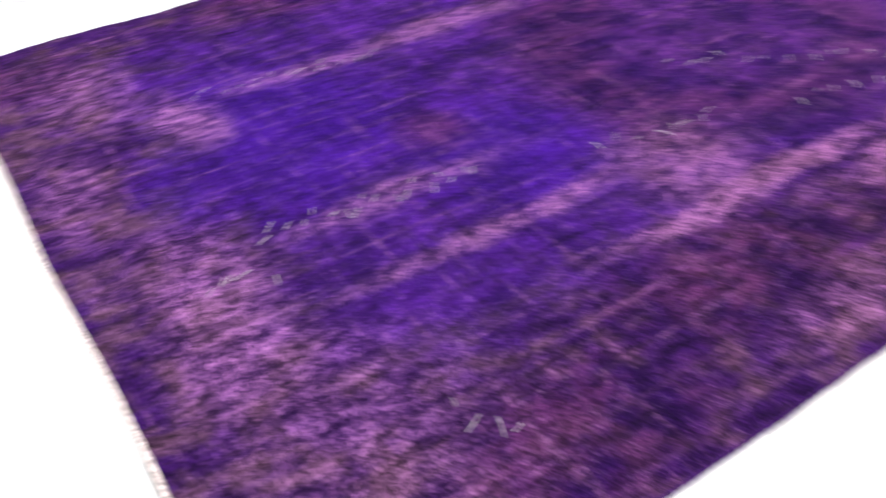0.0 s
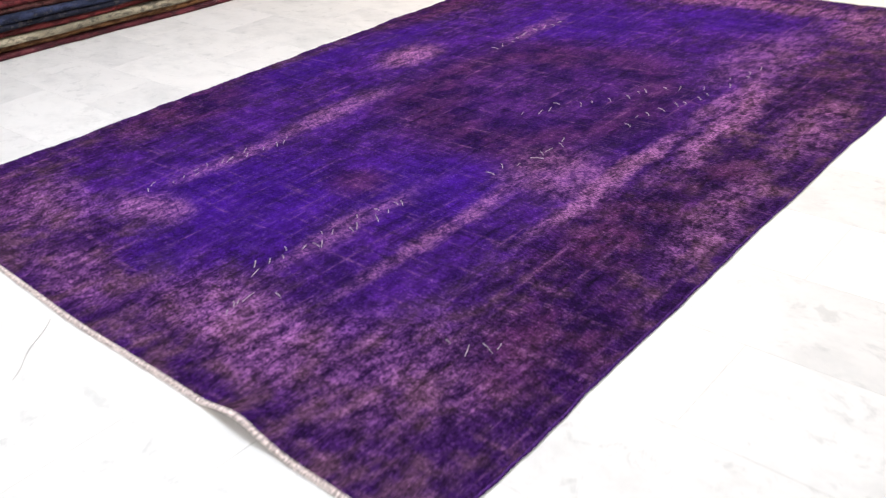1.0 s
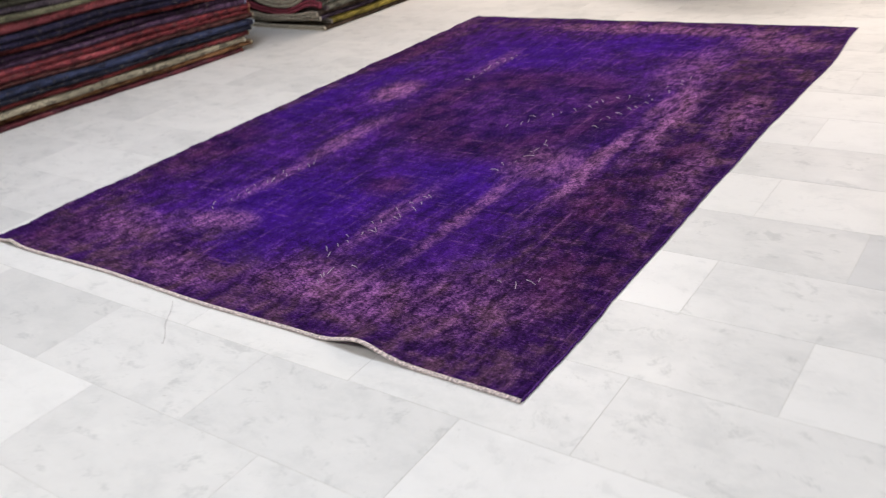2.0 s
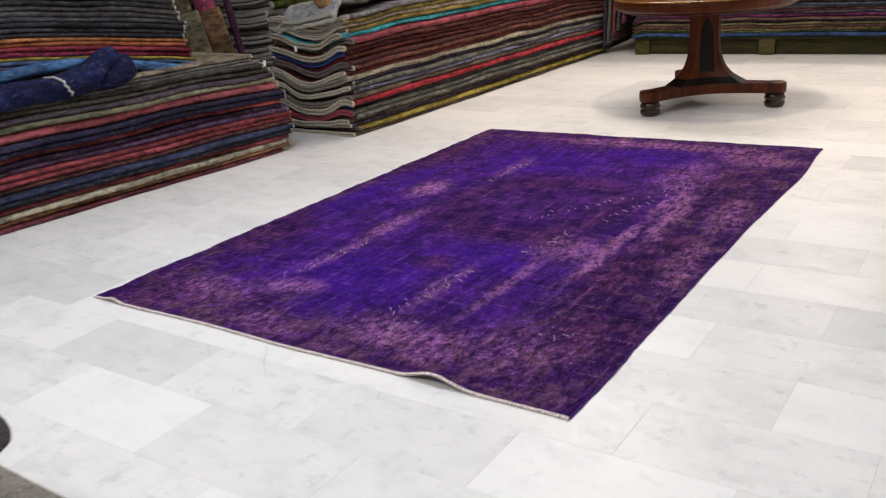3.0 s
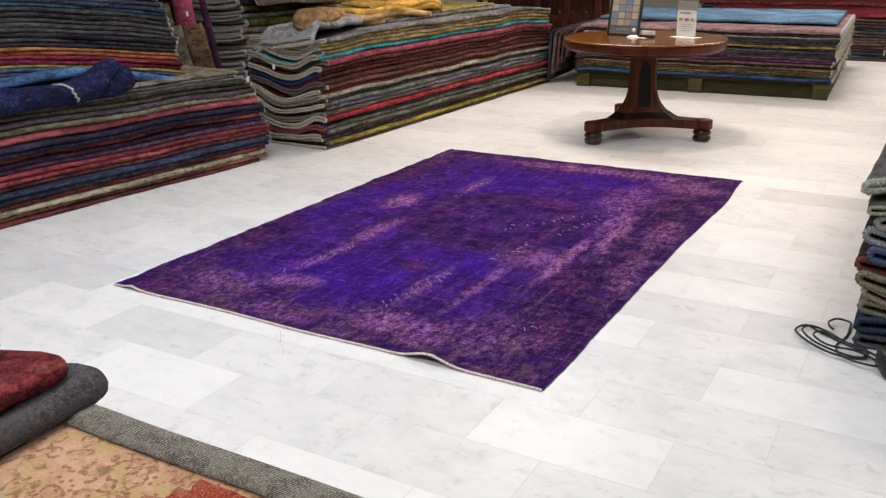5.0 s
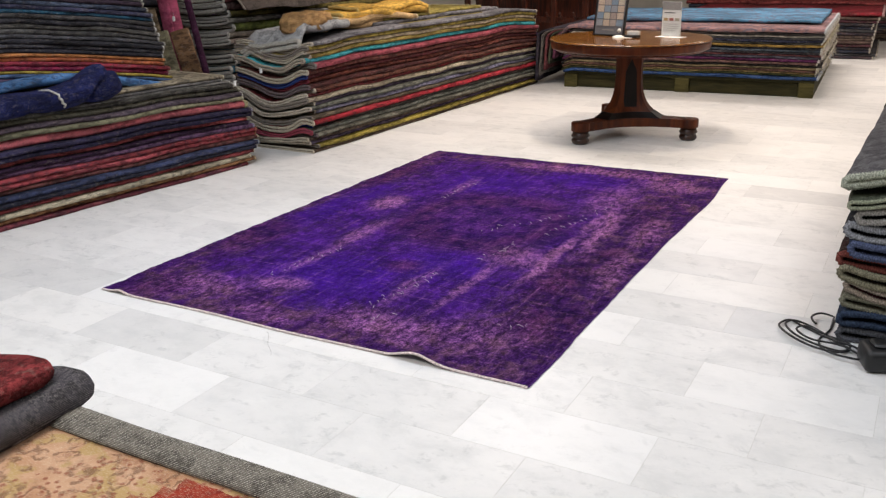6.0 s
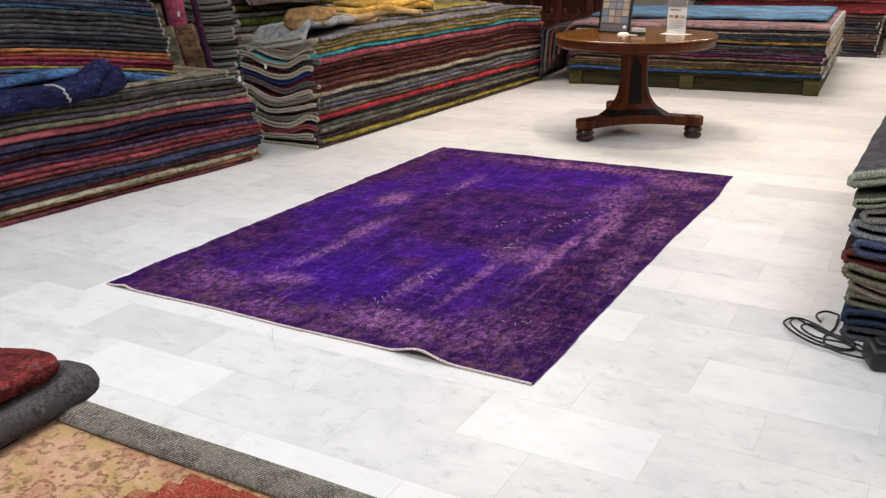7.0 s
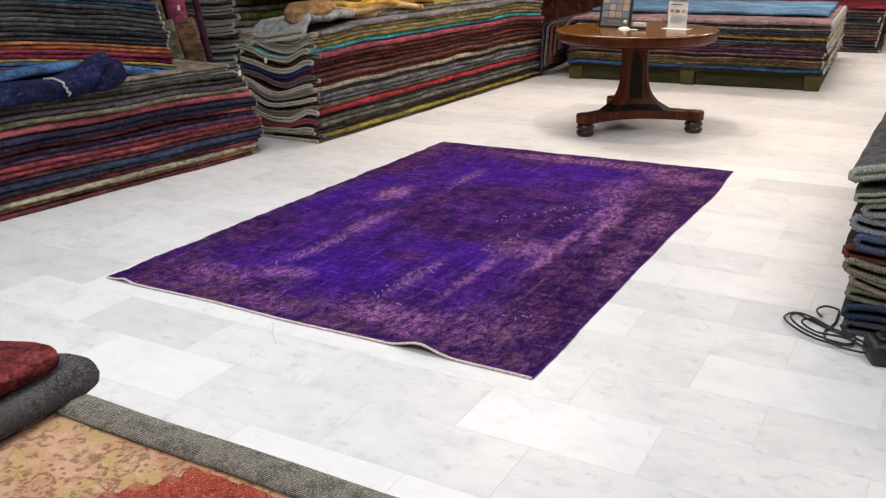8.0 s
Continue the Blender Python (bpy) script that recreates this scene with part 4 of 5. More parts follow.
pane = part("sleeve", box_bm(-0.084, -0.004, 0.004, 0.084, -0.0022, 0.262, 0), GLASS.mat, holder)
pane.visible_shadow = False

box = thing("card_dispenser", "small black card dispenser with white cards", "card holder", pose(T0[0] + 0.02, T0[1] - 0.02, 0.7605, 0, 0, -14))
part("tray", box_bm(-0.055, -0.035, 0, 0.055, 0.035, 0.018, 0.004), FRAME, box)
part("card", box_bm(-0.045, 0.0, 0.020, 0.055, 0.03, 0.048, 0.001), CARD, box)
part("base_card", box_bm(-0.05, -0.075, 0.0, 0.03, -0.04, 0.003, 0.001), CARD, box)
v, f = lathe([(0.0, 0.0), (0.038, 0.0), (0.040, 0.006), (0.030, 0.012), (0.0, 0.012)], 32)
tag = mesh_object("oval_tag", [(x * 1.15, y * 0.7, z) for x, y, z in v], f, CARD, m=pose(T0[0] - 0.075, T0[1] - 0.06, 0.7605, 18, 0, 0))
tagged(tag, "white oval tag lying on the table", "tag")

# ---- low stack of rugs with a beige antique rug on top ----
W5 = words(
    (0.040, "5c4a44", "3c322e", "b0a898", "brown"), (0.040, "6a6a66", "484846", "b8b4a8", "grey"), (0.040, "7a4040", "502c2c", "b89890", "dull red"),
    (0.040, "4a5060", "343844", "a8a8a8", "slate"), (0.040, "7c7468", "565048", "c0b8a8", "taupe"), (0.038, "66645e", "464440", "b8b4a8", "olive grey"))
stack((0.52, -1.125), 180, 2.2, 1.66, W5, "rugs in the low stack", (), seed=9.7, jut=0.02, ragged=0.03)
NEAR = Matrix.Translation((0.179, -0.418, 0.240)) @ Matrix.Scale(0.83, 4)

# ---- beige antique rug with its edge folded over ----
g = Graph("antique_rug", 0.95)
v = g.coords(False)
xyz = g.node("ShaderNodeSeparateXYZ")
g.put(xyz, 0, v)
wob = g.noise_colour(v, 9, 2)
vv = g.vmath("ADD", v, g.scaled(g.vmath("SUBTRACT", wob, (0.5, 0.5, 0.5)), (0.07, 0.07, 0.0)))
snap = g.node("ShaderNodeVectorMath", operation="SNAP")
g.put(snap, 0, vv), g.put(snap, 1, (0.045, 0.03, 1.0))
sxyz = g.node("ShaderNodeSeparateXYZ")
g.put(sxyz, 0, snap.outputs[0])
ground = g.mix(g.step(g.noise(v, 7, 4, 0.6), 0.4, 0.65), lin("c9a283"), lin("b98d6c"))
vor = g.node("ShaderNodeTexVoronoi")
wv = g.vmath("ADD", vv, g.scaled(g.vmath("SUBTRACT", g.noise_colour(v, 34, 3), (0.5, 0.5, 0.5)), (0.055, 0.055, 0.0)))
g.put(vor, "Vector", wv), g.put(vor, "Scale", 13.0)
ring = g.math("ABSOLUTE", g.math("SUBTRACT", vor.outputs["Distance"], 0.42))
olive = g.step(g.noise(vv, 8, 2), 0.5, 0.58)
ground = g.mix(g.math("MULTIPLY", olive, 0.75), ground, lin("b59a64"))
ground = g.mix(g.math("MULTIPLY", g.step(ring, 0.02, 0.12, 0.8, 0.0), g.step(g.noise(v, 25, 2), 0.40, 0.55, 0.15, 1.0)), ground, lin("7a5844"))
petal = g.math("MULTIPLY", g.step(vor.outputs["Distance"], 0.30, 0.22), g.step(g.noise(v, 40, 3), 0.42, 0.56))
ground = g.mix(g.math("MULTIPLY", petal, 0.6), ground, lin("a0745c"))
vor2 = g.node("ShaderNodeTexVoronoi")
g.put(vor2, "Vector", v), g.put(vor2, "Scale", 38.0)
dots = g.step(vor2.outputs["Distance"], 0.18, 0.40, 0.85, 0.0)
depth_in = g.math("ADD", g.math("MULTIPLY", sxyz.outputs["Y"], -1.0), g.math("MULTIPLY", sxyz.outputs["X"], 0.55))
lead = g.math("SUBTRACT", sxyz.outputs["X"], g.math("MULTIPLY", sxyz.outputs["Y"], 0.71))
wedge = g.math("ADD", g.math("ABSOLUTE", g.math("ADD", sxyz.outputs["X"], 0.50)), g.math("MULTIPLY", sxyz.outputs["Y"], -0.6))
red_f = g.math("MULTIPLY", g.math("MULTIPLY", g.step(sxyz.outputs["Y"], -0.965, -0.985), g.step(lead, 0.05, 0.08)), g.step(wedge, 0.50, 0.52))
band = g.step(lead, -0.26, -0.24)
ground = g.mix(g.math("MULTIPLY", band, dots), ground, lin("905642"))
redc = g.mix(g.step(g.noise(v, 30, 3), 0.4, 0.7), lin("9c3e2e"), lin("7c2c24"))
col = g.mix(red_f, ground, redc)
edge = g.step(xyz.outputs["X"], -1.02, -0.98, 1.0, 0.0)
low = g.step(g.math("ADD", xyz.outputs["Y"], g.math("MULTIPLY", xyz.outputs["X"], 0.5)), -1.82, -1.79, 1.0, 0.0)
col = g.mix(g.math("MULTIPLY", low, 0.8), col, g.mix(dots, lin("a39a7c"), lin("6f654c")))
thr = g.noise(g.scaled(v, (1, 0.16, 1)), 560, 1)
thr2 = g.noise(g.scaled(v, (0.16, 1, 1)), 560, 1)
col = g.mix(g.step(g.math("MAXIMUM", g.math("MULTIPLY", thr, 0.9), thr2), 0.56, 0.72, 0.0, 0.55), col, lin("dcc6ac"))
g.colour(col)
g.bump(g.math("ADD", thr, thr2), 0.7, 0.003)
g.cloth()
ANTIQUE = g.mat
nx, ny = 50, 40
verts, faces = [], []
for i in range(nx + 1):
    for j in range(ny + 1):
        x, y = -2.3 + 2.75 * i / nx, -2.9 + 2.02 * j / ny
        verts.append((x, y, 0.012 + 0.003 * n3(x * 3, y * 3)))
faces = [(i * (ny + 1) + j, (i + 1) * (ny + 1) + j, (i + 1) * (ny + 1) + j + 1, i * (ny + 1) + j + 1) for i in range(nx) for j in range(ny)]
antique = mesh_object("antique_rug", verts, faces, ANTIQUE, m=NEAR)
tagged(antique, "worn beige and red antique rug topping a low stack", "rug")
bm = bmesh.new()
bm.from_mesh(antique.data)
edges = [e for e in bm.edges if e.is_boundary]
ext = bmesh.ops.extrude_edge_only(bm, edges=edges)
for q in ext["geom"]:
    if isinstance(q, bmesh.types.BMVert):
        q.co.z = 0.001
bm.to_mesh(antique.data)
bm.free()
rings = []
for i in range(101):
    x = -1.9 + 2.36 * i / 100
    ring = []
    for k in range(20):
        a = 2 * math.pi * k / 20
        c, s = math.cos(a), math.sin(a)
        c = math.copysign(abs(c) ** 0.8, c)
        ring.append((x, -0.879 + 0.012 * n3(x * 1.6, 1.0) + (0.063 + 0.006 * n3(x * 3, 4.0)) * c, max(0.002 if s < 0 else 0.0, 0.020 + (0.018 + 0.004 * n3(x * 4, 9.0)) * s)))
    rings.append(ring)
v, f = loft(rings)
mesh_object("turned_edge", v, f, weave("807a70", "d4cec2", 150, 3), antique, "grey ribbed underside of the rug's edge")


# ---- folded rugs lying on the antique rug ----
def far_round(length, r, back):
    return lambda x: back + (r - math.sqrt(max(0.0, r * r - max(0.0, x - (length - r)) ** 2))) * 0.8


LP = 1.80
SKEW = Matrix(((1, -0.42, 0, 0), (0, 1, 0, 0), (0, 0, 1, 0), (0, 0, 0, 1)))
pile_rug = folded_rug(LP, 0.95, 0.094, weave("46424a", "aaa4a2", 150, 3), lambda x, y: 0.012 + 0.008 * n3(x * 3, y * 3), far_round(LP, 0.15, 0.0), (), "8a8a88", 161, 8, "folded rug showing its grey ribbed back", "folded rugs on the antique rug", NEAR @ pose(-1.138, -2.475, 0, 0, 0, 93), slot=0.22, step=0.02)
pile_rug.data.transform(SKEW)
pile_rug = folded_rug(LP - 0.10, 0.85, 0.076, wool("94383a", "4c1c1e", 0.45), lambda x, y: 0.012 + 0.008 * n3(x * 4, y * 3, 2.0), far_round(LP - 0.10, 0.13, 0.0), (), "a04848", 162, 8, "worn red folded rug lying on a grey one", "folded rugs on the antique rug", NEAR @ pose(-1.215, -2.475, 0.096, 0, 0, 93), slot=0.22, step=0.02)
pile_rug.data.transform(SKEW)
pile_rug = folded_rug(LP - 0.22, 0.75, 0.075, weave("4c4c48", "b8b4a0", 150, 3), lambda x, y: 0.014 + 0.008 * n3(x * 4, y * 3, 5.0), far_round(LP - 0.22, 0.10, 0.0), (), "6a6a60", 163, 8, "dark grey folded rug topping the pile", "folded rugs on the antique rug", NEAR @ pose(-1.40, -2.475, 0.173, 0, 0, 93), slot=0.22, step=0.02)
pile_rug.data.transform(SKEW)

# ---- overdyed purple rug ----
RW, RL = 2.1, 3.115
g = Graph("overdyed_wool", 0.92)
v0 = g.coords(False)
w1 = g.scaled(g.vmath("SUBTRACT", g.noise_colour(v0, 5, 3), (0.5, 0.5, 0.5)), (0.13, 0.18, 0.0))
v = g.vmath("ADD", v0, w1)
sep = g.node("ShaderNodeSeparateXYZ")
g.put(sep, 0, v)
X, Y = sep.outputs["X"], sep.outputs["Y"]


def blob(cx, cy, rx, ry, soft=1.0):
    dx, dy = g.math("DIVIDE", g.math("SUBTRACT", X, cx), rx), g.math("DIVIDE", g.math("SUBTRACT", Y, cy), ry)
    d = g.math("SQRT", g.math("ADD", g.math("MULTIPLY", dx, dx), g.math("MULTIPLY", dy, dy)))
    return g.step(d, 1.0 - 0.7 * soft, 1.0 + 0.3 * soft, 1.0, 0.0)


def many(spots):
    out = None
    for s in spots:
        b = g.math("MULTIPLY", blob(*s[:4]), s[4])
        out = b if out is None else g.math("MAXIMUM", out, b)
    return out


mott = g.noise(g.scaled(v0, (1.3, 0.75, 1)), 30, 6, 0.78)
cloud = g.noise(g.scaled(v0, (1.1, 0.9, 1)), 7.5, 5, 0.68)
tuft = g.noise(g.scaled(v0, (0.45, 1.0, 1)), 190, 4, 0.85)
weft = g.noise(g.scaled(v0, (0.14, 1.9, 1)), 34, 4, 0.72)
warp = g.noise(g.scaled(v0, (1.9, 0.08, 1)), 24, 4, 0.72)
ragged = g.math("MULTIPLY", g.math("SUBTRACT", mott, 0.5), 1.1)


def torn(m):
    """A mask with a worn, uneven outline."""
    return g.math("ADD", m, g.math("MULTIPLY", ragged, g.step(m, 0.0, 0.3)), clamp=True)


patch = g.noise(g.scaled(v0, (1.0, 0.7, 1)), 9.5, 3, 0.6)
rows = g.noise(g.scaled(v0, (0.5, 2.4, 1)), 8.0, 3, 0.6)
cols = g.noise(g.scaled(v0, (2.4, 0.35, 1)), 8.0, 3, 0.6)
block = g.math("ADD", g.math("MULTIPLY", patch, 0.5), g.math("ADD", g.math("MULTIPLY", rows, 0.25), g.math("MULTIPLY", cols, 0.25)))
rubbed = g.step(block, 0.46, 0.60)
plum = g.mix(rubbed, (0.034, 0.006, 0.086, 1), (0.092, 0.038, 0.086, 1))
field = g.mix(g.step(cloud, 0.36, 0.64), (0.030, 0.004, 0.125, 1), (0.062, 0.010, 0.200, 1))
inside = g.math("MULTIPLY", g.math("MULTIPLY", g.step(X, -2.02, -1.70), g.step(X, -0.26, -0.56)), g.math("MULTIPLY", g.step(Y, 0.14, 0.55), g.step(Y, 3.04, 2.70)))
c = g.mix(torn(g.math("MULTIPLY", inside, 0.85)), plum, field)
violet = many(((-1.93, 1.40, 0.14, 0.55, 0.8), (-1.90, 1.92, 0.15, 0.38, 0.7), (-1.22, 0.60, 0.40, 0.32, 0.8), (-0.86, 0.95, 0.26, 0.26, 0.8), (-1.32, 2.42, 0.40, 0.32, 0.8), (-0.85, 2.70, 0.34, 0.18, 0.8), (-1.15, 0.32, 0.20, 0.12, 0.5)))
c = g.mix(torn(violet), c, (0.042, 0.005, 0.215, 1))
calm = g.step(g.math("MAXIMUM", violet, g.math("MULTIPLY", inside, 0.55)), 0.0, 0.8, 1.0, 0.42)
dark = many(((-1.02, 1.66, 0.50, 0.58, 0.35), (-1.30, 1.48, 0.20, 0.26, 0.75), (-1.16, 2.02, 0.26, 0.20, 0.75), (-0.78, 1.26, 0.30, 0.14, 0.7), (-1.98, 0.95, 0.18, 0.34, 0.8), (-0.28, 1.02, 0.15, 0.30, 0.85), (-0.15, 0.55, 0.15, 0.27, 0.8), (-0.20, 1.40, 0.12, 0.18, 0.8), (-1.90, 0.16, 0.18, 0.15, 0.7), (-1.02, 0.86, 0.12, 0.08, 0.7), (-2.02, 2.35, 0.12, 0.50, 0.8), (-0.20, 2.25, 0.17, 0.42, 0.5)))
ring = g.math("SUBTRACT", blob(-1.00, 1.68, 0.52, 0.56, 0.5), g.math("MULTIPLY", blob(-0.98, 1.70, 0.36, 0.40, 0.8), 0.75))
dark = g.math("MAXIMUM", dark, g.math("MULTIPLY", ring, 0.9))
c = g.mix(torn(dark), c, g.mix(g.step(cloud, 0.40, 0.60), (0.018, 0.002, 0.060, 1), (0.070, 0.016, 0.075, 1)))
pink = many(((-1.67, 1.76, 0.10, 0.16, 1.0), (-1.40, 0.41, 0.16, 0.09, 0.7), (-0.43, 1.25, 0.040, 0.40, 1.0), (-0.34, 1.75, 0.05, 0.42, 0.8), (-0.42, 1.95, 0.05, 0.30, 0.6), (-0.58, 1.18, 0.18, 0.16, 0.6), (-0.84, 0.66, 0.05, 0.30, 0.5), (-1.48, 0.78, 0.05, 0.26, 0.5), (-1.49, 1.18, 0.07, 0.30, 0.6), (-1.44, 2.28, 0.06, 0.24, 0.5), (-0.63, 0.80, 0.035, 0.42, 0.6), (-0.70, 0.22, 0.36, 0.13, 0.45)))
pink2 = many(((-1.25, 0.10, 0.24, 0.09, 0.3), (-0.35, 0.30, 0.24, 0.22, 0.25), (-0.5, 2.35, 0.15, 0.36, 0.4), (-0.10, 1.20, 0.07, 0.30, 0.45), (-1.70, 0.25, 0.24, 0.13, 0.35), (-0.9, 2.98, 0.75, 0.09, 0.5), (-0.25, 2.80, 0.24, 0.14, 0.5), (-0.12, 1.85, 0.08, 0.30, 0.4)))
broken = g.math("MULTIPLY", g.step(tuft, 0.36, 0.58, 0.15, 1.0), g.step(mott, 0.34, 0.56, 0.30, 1.0))
c = g.mix(g.math("MULTIPLY", torn(g.math("MAXIMUM", pink, pink2)), broken), c, (0.360, 0.140, 0.345, 1))
lines = g.math("MAXIMUM", g.step(weft, 0.54, 0.72), g.step(warp, 0.55, 0.72))
c = g.mix(g.math("MULTIPLY", lines, g.step(mott, 0.40, 0.60, 0.10, 0.62)), c, (0.220, 0.085, 0.225, 1))
grainy = g.math("MULTIPLY", g.step(mott, 0.28, 0.72, 0.36, 1.75), g.step(tuft, 0.28, 0.72, 0.22, 2.0))
even = g.math("SUBTRACT", 1.0, calm)
worn = g.math("MULTIPLY", g.step(cloud, 0.30, 0.72, 0.75, 1.25), g.math("ADD", g.math("MULTIPLY", grainy, calm), even))
worn = g.math("MULTIPLY", worn, g.step(g.math("MINIMUM", weft, warp), 0.30, 0.46, 0.6, 1.08))
c = g.mix(1.0, c, g.vmath("MULTIPLY", (1, 1, 1), worn), "MULTIPLY")
c = g.mix(g.math("MULTIPLY", g.step(tuft, 0.54, 0.68), g.math("MULTIPLY", g.step(mott, 0.42, 0.66, 0.06, 0.75), g.math("MULTIPLY", g.step(calm, 0.25, 0.9, 0.55, 1.0), g.step(block, 0.42, 0.58, 0.35, 1.15)))), c, (0.400, 0.225, 0.365, 1))
g.colour(c)
g.bump(g.math("ADD", tuft, g.math("MULTIPLY", mott, 0.6)), 1.0, 0.008)
g.cloth()
OVERDYED = g.mat


def rug_place(u, w):
    """A point of the rug's top, u and w from 0 to 1 across and along."""
    x, y = -RW * (1 - u) + 0.008 * math.exp(-u * 14), RL * w
    edge_l, edge_r = math.exp(-u * 14), math.exp(-(1 - u) * 14)
    x += edge_l * (0.014 * n3(y * 4.5, 1.0) + 0.010 * n3(y * 13, 2.0) + 0.004 * n3(y * 40, 2.0)) + edge_r * (0.010 * n3(y * 2.2, 5.0) + 0.025 * math.exp(-((y - 2.55) / 0.35) ** 2) + 0.004 * n3(y * 12, 3.0))
    y += math.exp(-(1 - w) * 20) * (0.016 * n3(x * 3, 8.0) + 0.012 * n3(x * 9, 4.0) + 0.005 * n3(x * 30, 4.0) + 0.035 * u) + math.exp(-w * 30) * 0.008 * n3(x * 2.4, 6.0)
    lift = 0.030 * math.exp(-((x + 0.45) / 0.085) ** 2) * math.exp(-w * RL / 0.07) + 0.012 * math.exp(-((x + 1.98) / 0.04) ** 2) * math.exp(-w * RL / 0.04)
    wave = 0.004 * edge_l * n3(y * 5, 7.0) + 0.004 * math.exp(-(1 - w) * 25) * n3(x * 6, 7.0) + 0.001 * n3(x * 5, y * 5)
    return Vector((x, y, 0.0060 + lift + max(0.0, wave)))


rug = thing("overdyed_rug", "worn purple overdyed Persian rug spread on the marble floor", "rug", pose(0, 0, 0))
nu, nw = 130, 190
top = [rug_place(i / nu, j / nw) for i in range(nu + 1) for j in range(nw + 1)]
verts = top + [p - Vector((0, 0, 0.0048)) for p in top]
idx = lambda i, j: i * (nw + 1) + j
off = len(top)
faces = [(idx(i, j), idx(i + 1, j), idx(i + 1, j + 1), idx(i, j + 1)) for i in range(nu) for j in range(nw)]
faces += [tuple(q + off for q in f[::-1]) for f in faces]
rim = [idx(i, 0) for i in range(nu)] + [idx(nu, j) for j in range(nw)] + [idx(i, nw) for i in range(nu, 0, -1)] + [idx(0, j) for j in range(nw, 0, -1)]
faces += [(b, a, a + off, b + off) for a, b in zip(rim, rim[1:] + rim[:1])]
mesh_object("pile_surface", verts, faces, OVERDYED, rug)
SELV = binding("f4e2de")
rows = []
for i in range(261):
    p = rug_place(i / 260, 0.0) - Vector((0, 0, 0.0022))
    wd = 0.0075 + 0.002 * n3(i * 0.1, 3.0)
    rows.append([p + Vector((0, 0.004, 0.0035)), p + Vector((0, -wd * 0.6, 0.003)), p + Vector((0, -wd, 0.0)), p + Vector((0, -wd * 0.6, -0.0035)), p + Vector((0, 0.004, -0.004))])
v, f = loft(rows)
mesh_object("selvedge", v, f, SELV, rug, "pale pinkish woven end band")
OVERCAST = binding("5c2c84")
for u in (0.0, 1.0):
    path = [rug_place(u, j / 400) - Vector((0, 0, 0.0025)) for j in range(401)]
    v, f = tube(path, 0.0036, 6, lambda j: 0.85 + 0.3 * (j % 2) + 0.3 * n3(j * 0.3, u))
    mesh_object("edge_binding", v, f, OVERCAST, rug, "purple overcast side edge")
# loose light threads standing in rows
rnd = random.Random(11)
tv, tf = [], []
ROWS_OF_THREADS = ((-1.52, 0.48, -1.46, 1.00, 15), (-0.90, 0.38, -0.84, 0.86, 18), (-0.80, 0.22, -0.76, 0.36, 5), (-0.72, 1.10, -0.70, 1.45, 8), (-1.45, 2.0, -1.40, 2.45, 10), (-0.60, 1.60, -0.45, 2.30, 14), (-0.30, 0.42, -0.2, 0.50, 4), (-0.95, 1.5, -0.6, 2.0, 12))
for x0, y0, x1, y1, n in ROWS_OF_THREADS:
    for k in range(n):
        t = (k + rnd.uniform(-0.3, 0.3)) / n
        x, y = x0 + (x1 - x0) * t + rnd.uniform(-0.03, 0.03), y0 + (y1 - y0) * t
        a, ln = rnd.gauss(-0.85, 0.35), rnd.uniform(0.016, 0.042)
        d = Vector((math.cos(a), math.sin(a), 0)) * ln
        p = Vector((x, y, 0.0080))
        v, f = tube([p, p + d * 0.5 + Vector((0.002, 0, 0.003)), p + d + Vector((0, 0, 0.001))], 0.0012, 4)
        o = len(tv)
        tv += v
        tf += [tuple(j + o for j in q) for q in f]
tagged(mesh_object("loose_threads", tv, tf, binding("e4d0e6"), rug, "pale loose warp threads"), kind="stuff")
hair = [(-1.115 + 0.0155 * k, -0.031 - 0.0165 * k + 0.006 * math.sin(k * 0.9), 0.0015) for k in range(11)]
v, f = tube(hair, 0.0005, 4)
tagged(mesh_object("loose_thread", v, f, binding("b8b0a8")), "single loose dark thread on the marble floor", "thread")

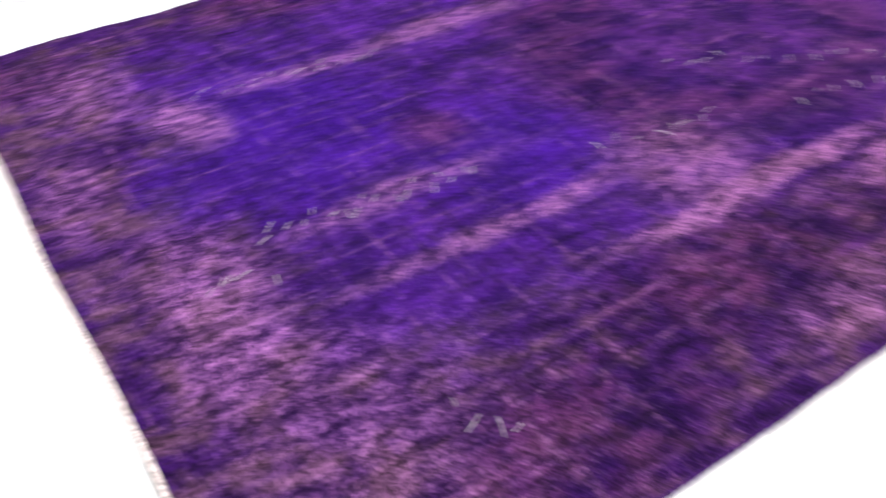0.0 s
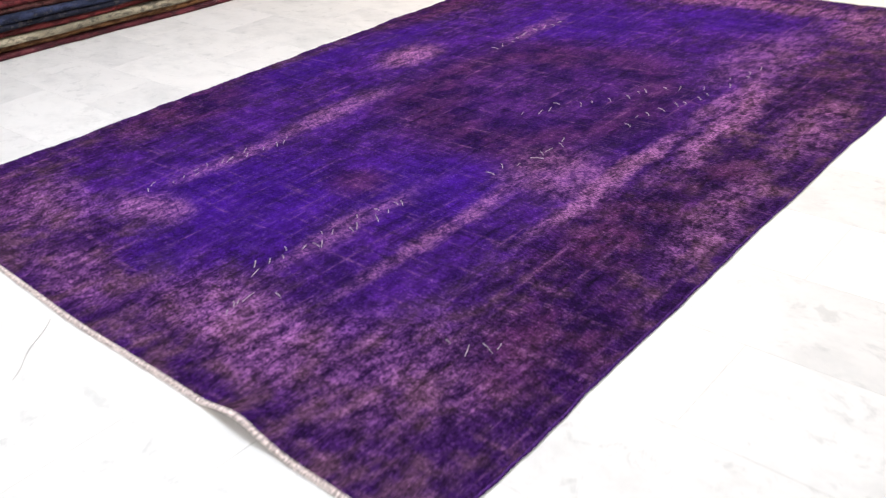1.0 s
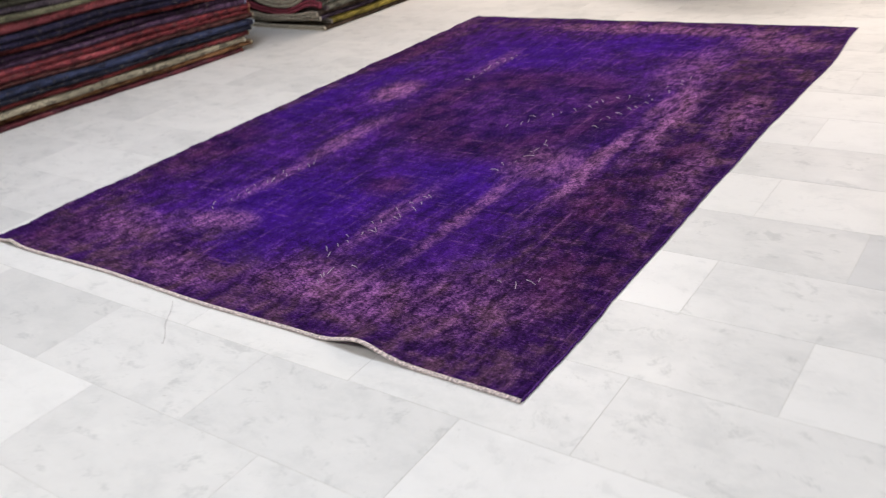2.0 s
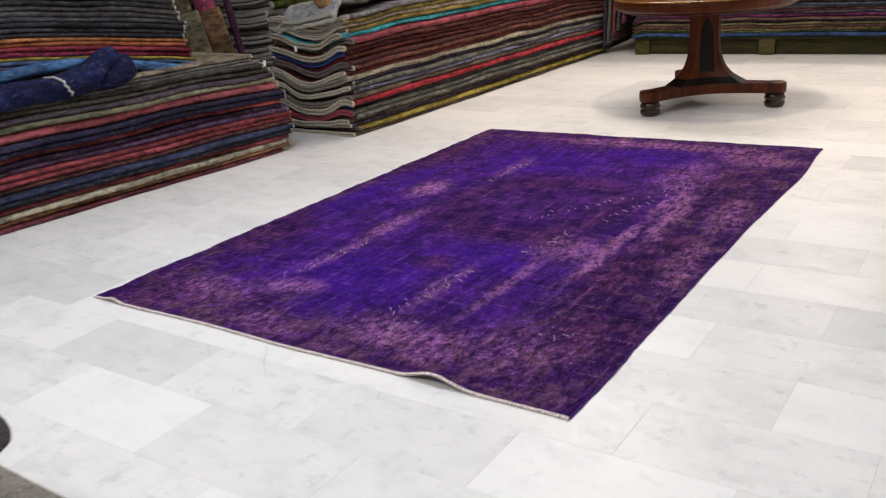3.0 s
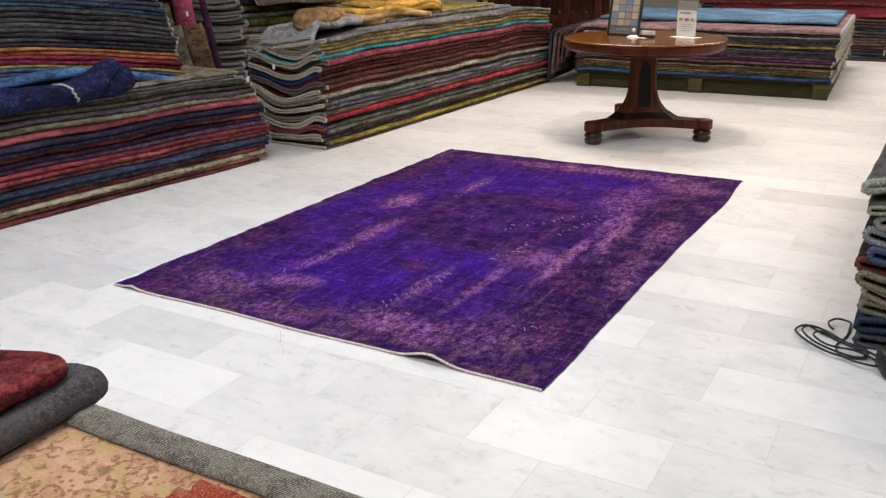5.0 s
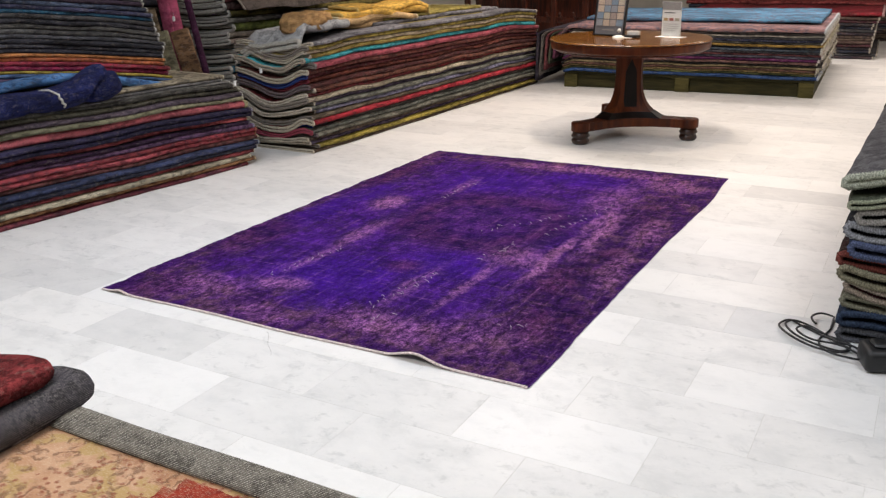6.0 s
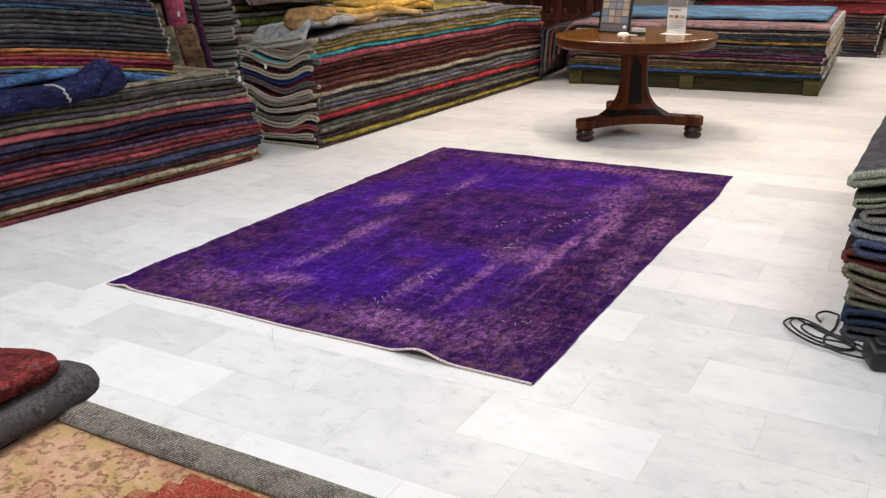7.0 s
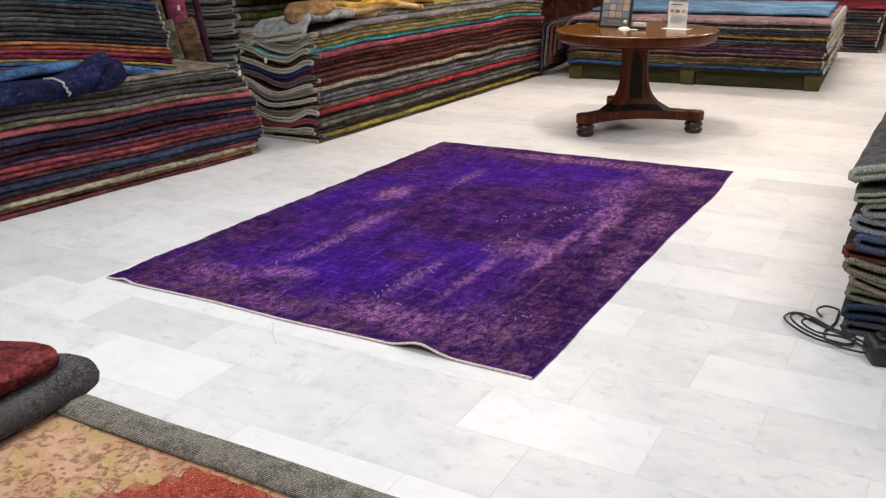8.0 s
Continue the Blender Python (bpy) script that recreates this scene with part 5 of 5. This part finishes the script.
# ---- marble tiles ----
TX, TY, GAP = 0.574, 0.2885, 0.0014
TONES = {(-2, -2): 1.0, (-1, -3): 0.95, (0, -3): 1.0, (0, -1): 0.9, (-1, -1): 0.45, (1, 3): 0.15, (1, 10): 0.0, (-1, -2): 0.5, (-3, -1): 0.25, (-2, -1): 0.6, (-4, 0): 0.2, (1, 0): 0.6, (0, 1): 0.55, (1, 6): 0.95, (1, 5): 0.8}
tone_rnd = random.Random(21)
TILE, TILE_REST = marble(False), marble(True)


def tile_shape(x0, y0, x1, y1):
    b = 0.0005
    v = [(x0 + b, y0 + b, 0), (x1 - b, y0 + b, 0), (x1 - b, y1 - b, 0), (x0 + b, y1 - b, 0), (x0, y0, -0.0006), (x1, y0, -0.0006), (x1, y1, -0.0006), (x0, y1, -0.0006), (x0, y0, -0.01), (x1, y0, -0.01), (x1, y1, -0.01), (x0, y1, -0.01)]
    f = [(0, 1, 2, 3)]
    for r in (0, 4):
        f += [(r + 4 + k, r + 4 + (k + 1) % 4, r + (k + 1) % 4, r + k) for k in range(4)]
    return v, f


tv, tf = tile_shape(GAP / 2, GAP / 2, TX - GAP / 2, TY - GAP / 2)
tile_mesh = bpy.data.meshes.new("tile")
tile_mesh.from_pydata(tv, [], tf)
tile_mesh.materials.append(TILE)
rest_v, rest_f = [], []
for j in range(int((Y0 + 0.104) / TY) - 1, int((Y1 + 0.104) / TY) + 2):
    y = -0.104 + j * TY
    shift = -0.09 if j % 2 else -0.405
    for i in range(int((X0 - shift) / TX) - 1, int((X1 - shift) / TX) + 2):
        x = shift + i * TX
        x0, x1, y0, y1 = max(X0, x), min(X1, x + TX), max(Y0, y), min(Y1, y + TY)
        if x1 - x0 < 0.02 or y1 - y0 < 0.02:
            continue
        if -3.3 < x < 1.35 and -1.25 < y < 8.0 and not (-2.0 < x < -0.65 and 0.1 < y < 2.7) and x1 - x0 > TX - 0.001:
            t = new("tile", tile_mesh)
            t.parent = floor
            t.location = (x, y, 0)
            t.color = (TONES[i, j] if (i, j) in TONES else 0.42 + 0.50 * tone_rnd.random(), 0, 0, 1)
        else:
            v, f = tile_shape(x0 + GAP / 2, y0 + GAP / 2, x1 - GAP / 2, y1 - GAP / 2)
            o = len(rest_v)
            rest_v += v
            rest_f += [tuple(k + o for k in q) for q in f]
tagged(mesh_object("tiles", rest_v, rest_f, TILE_REST, floor, "marble tiles of the outer floor", soft=False), kind="stuff")
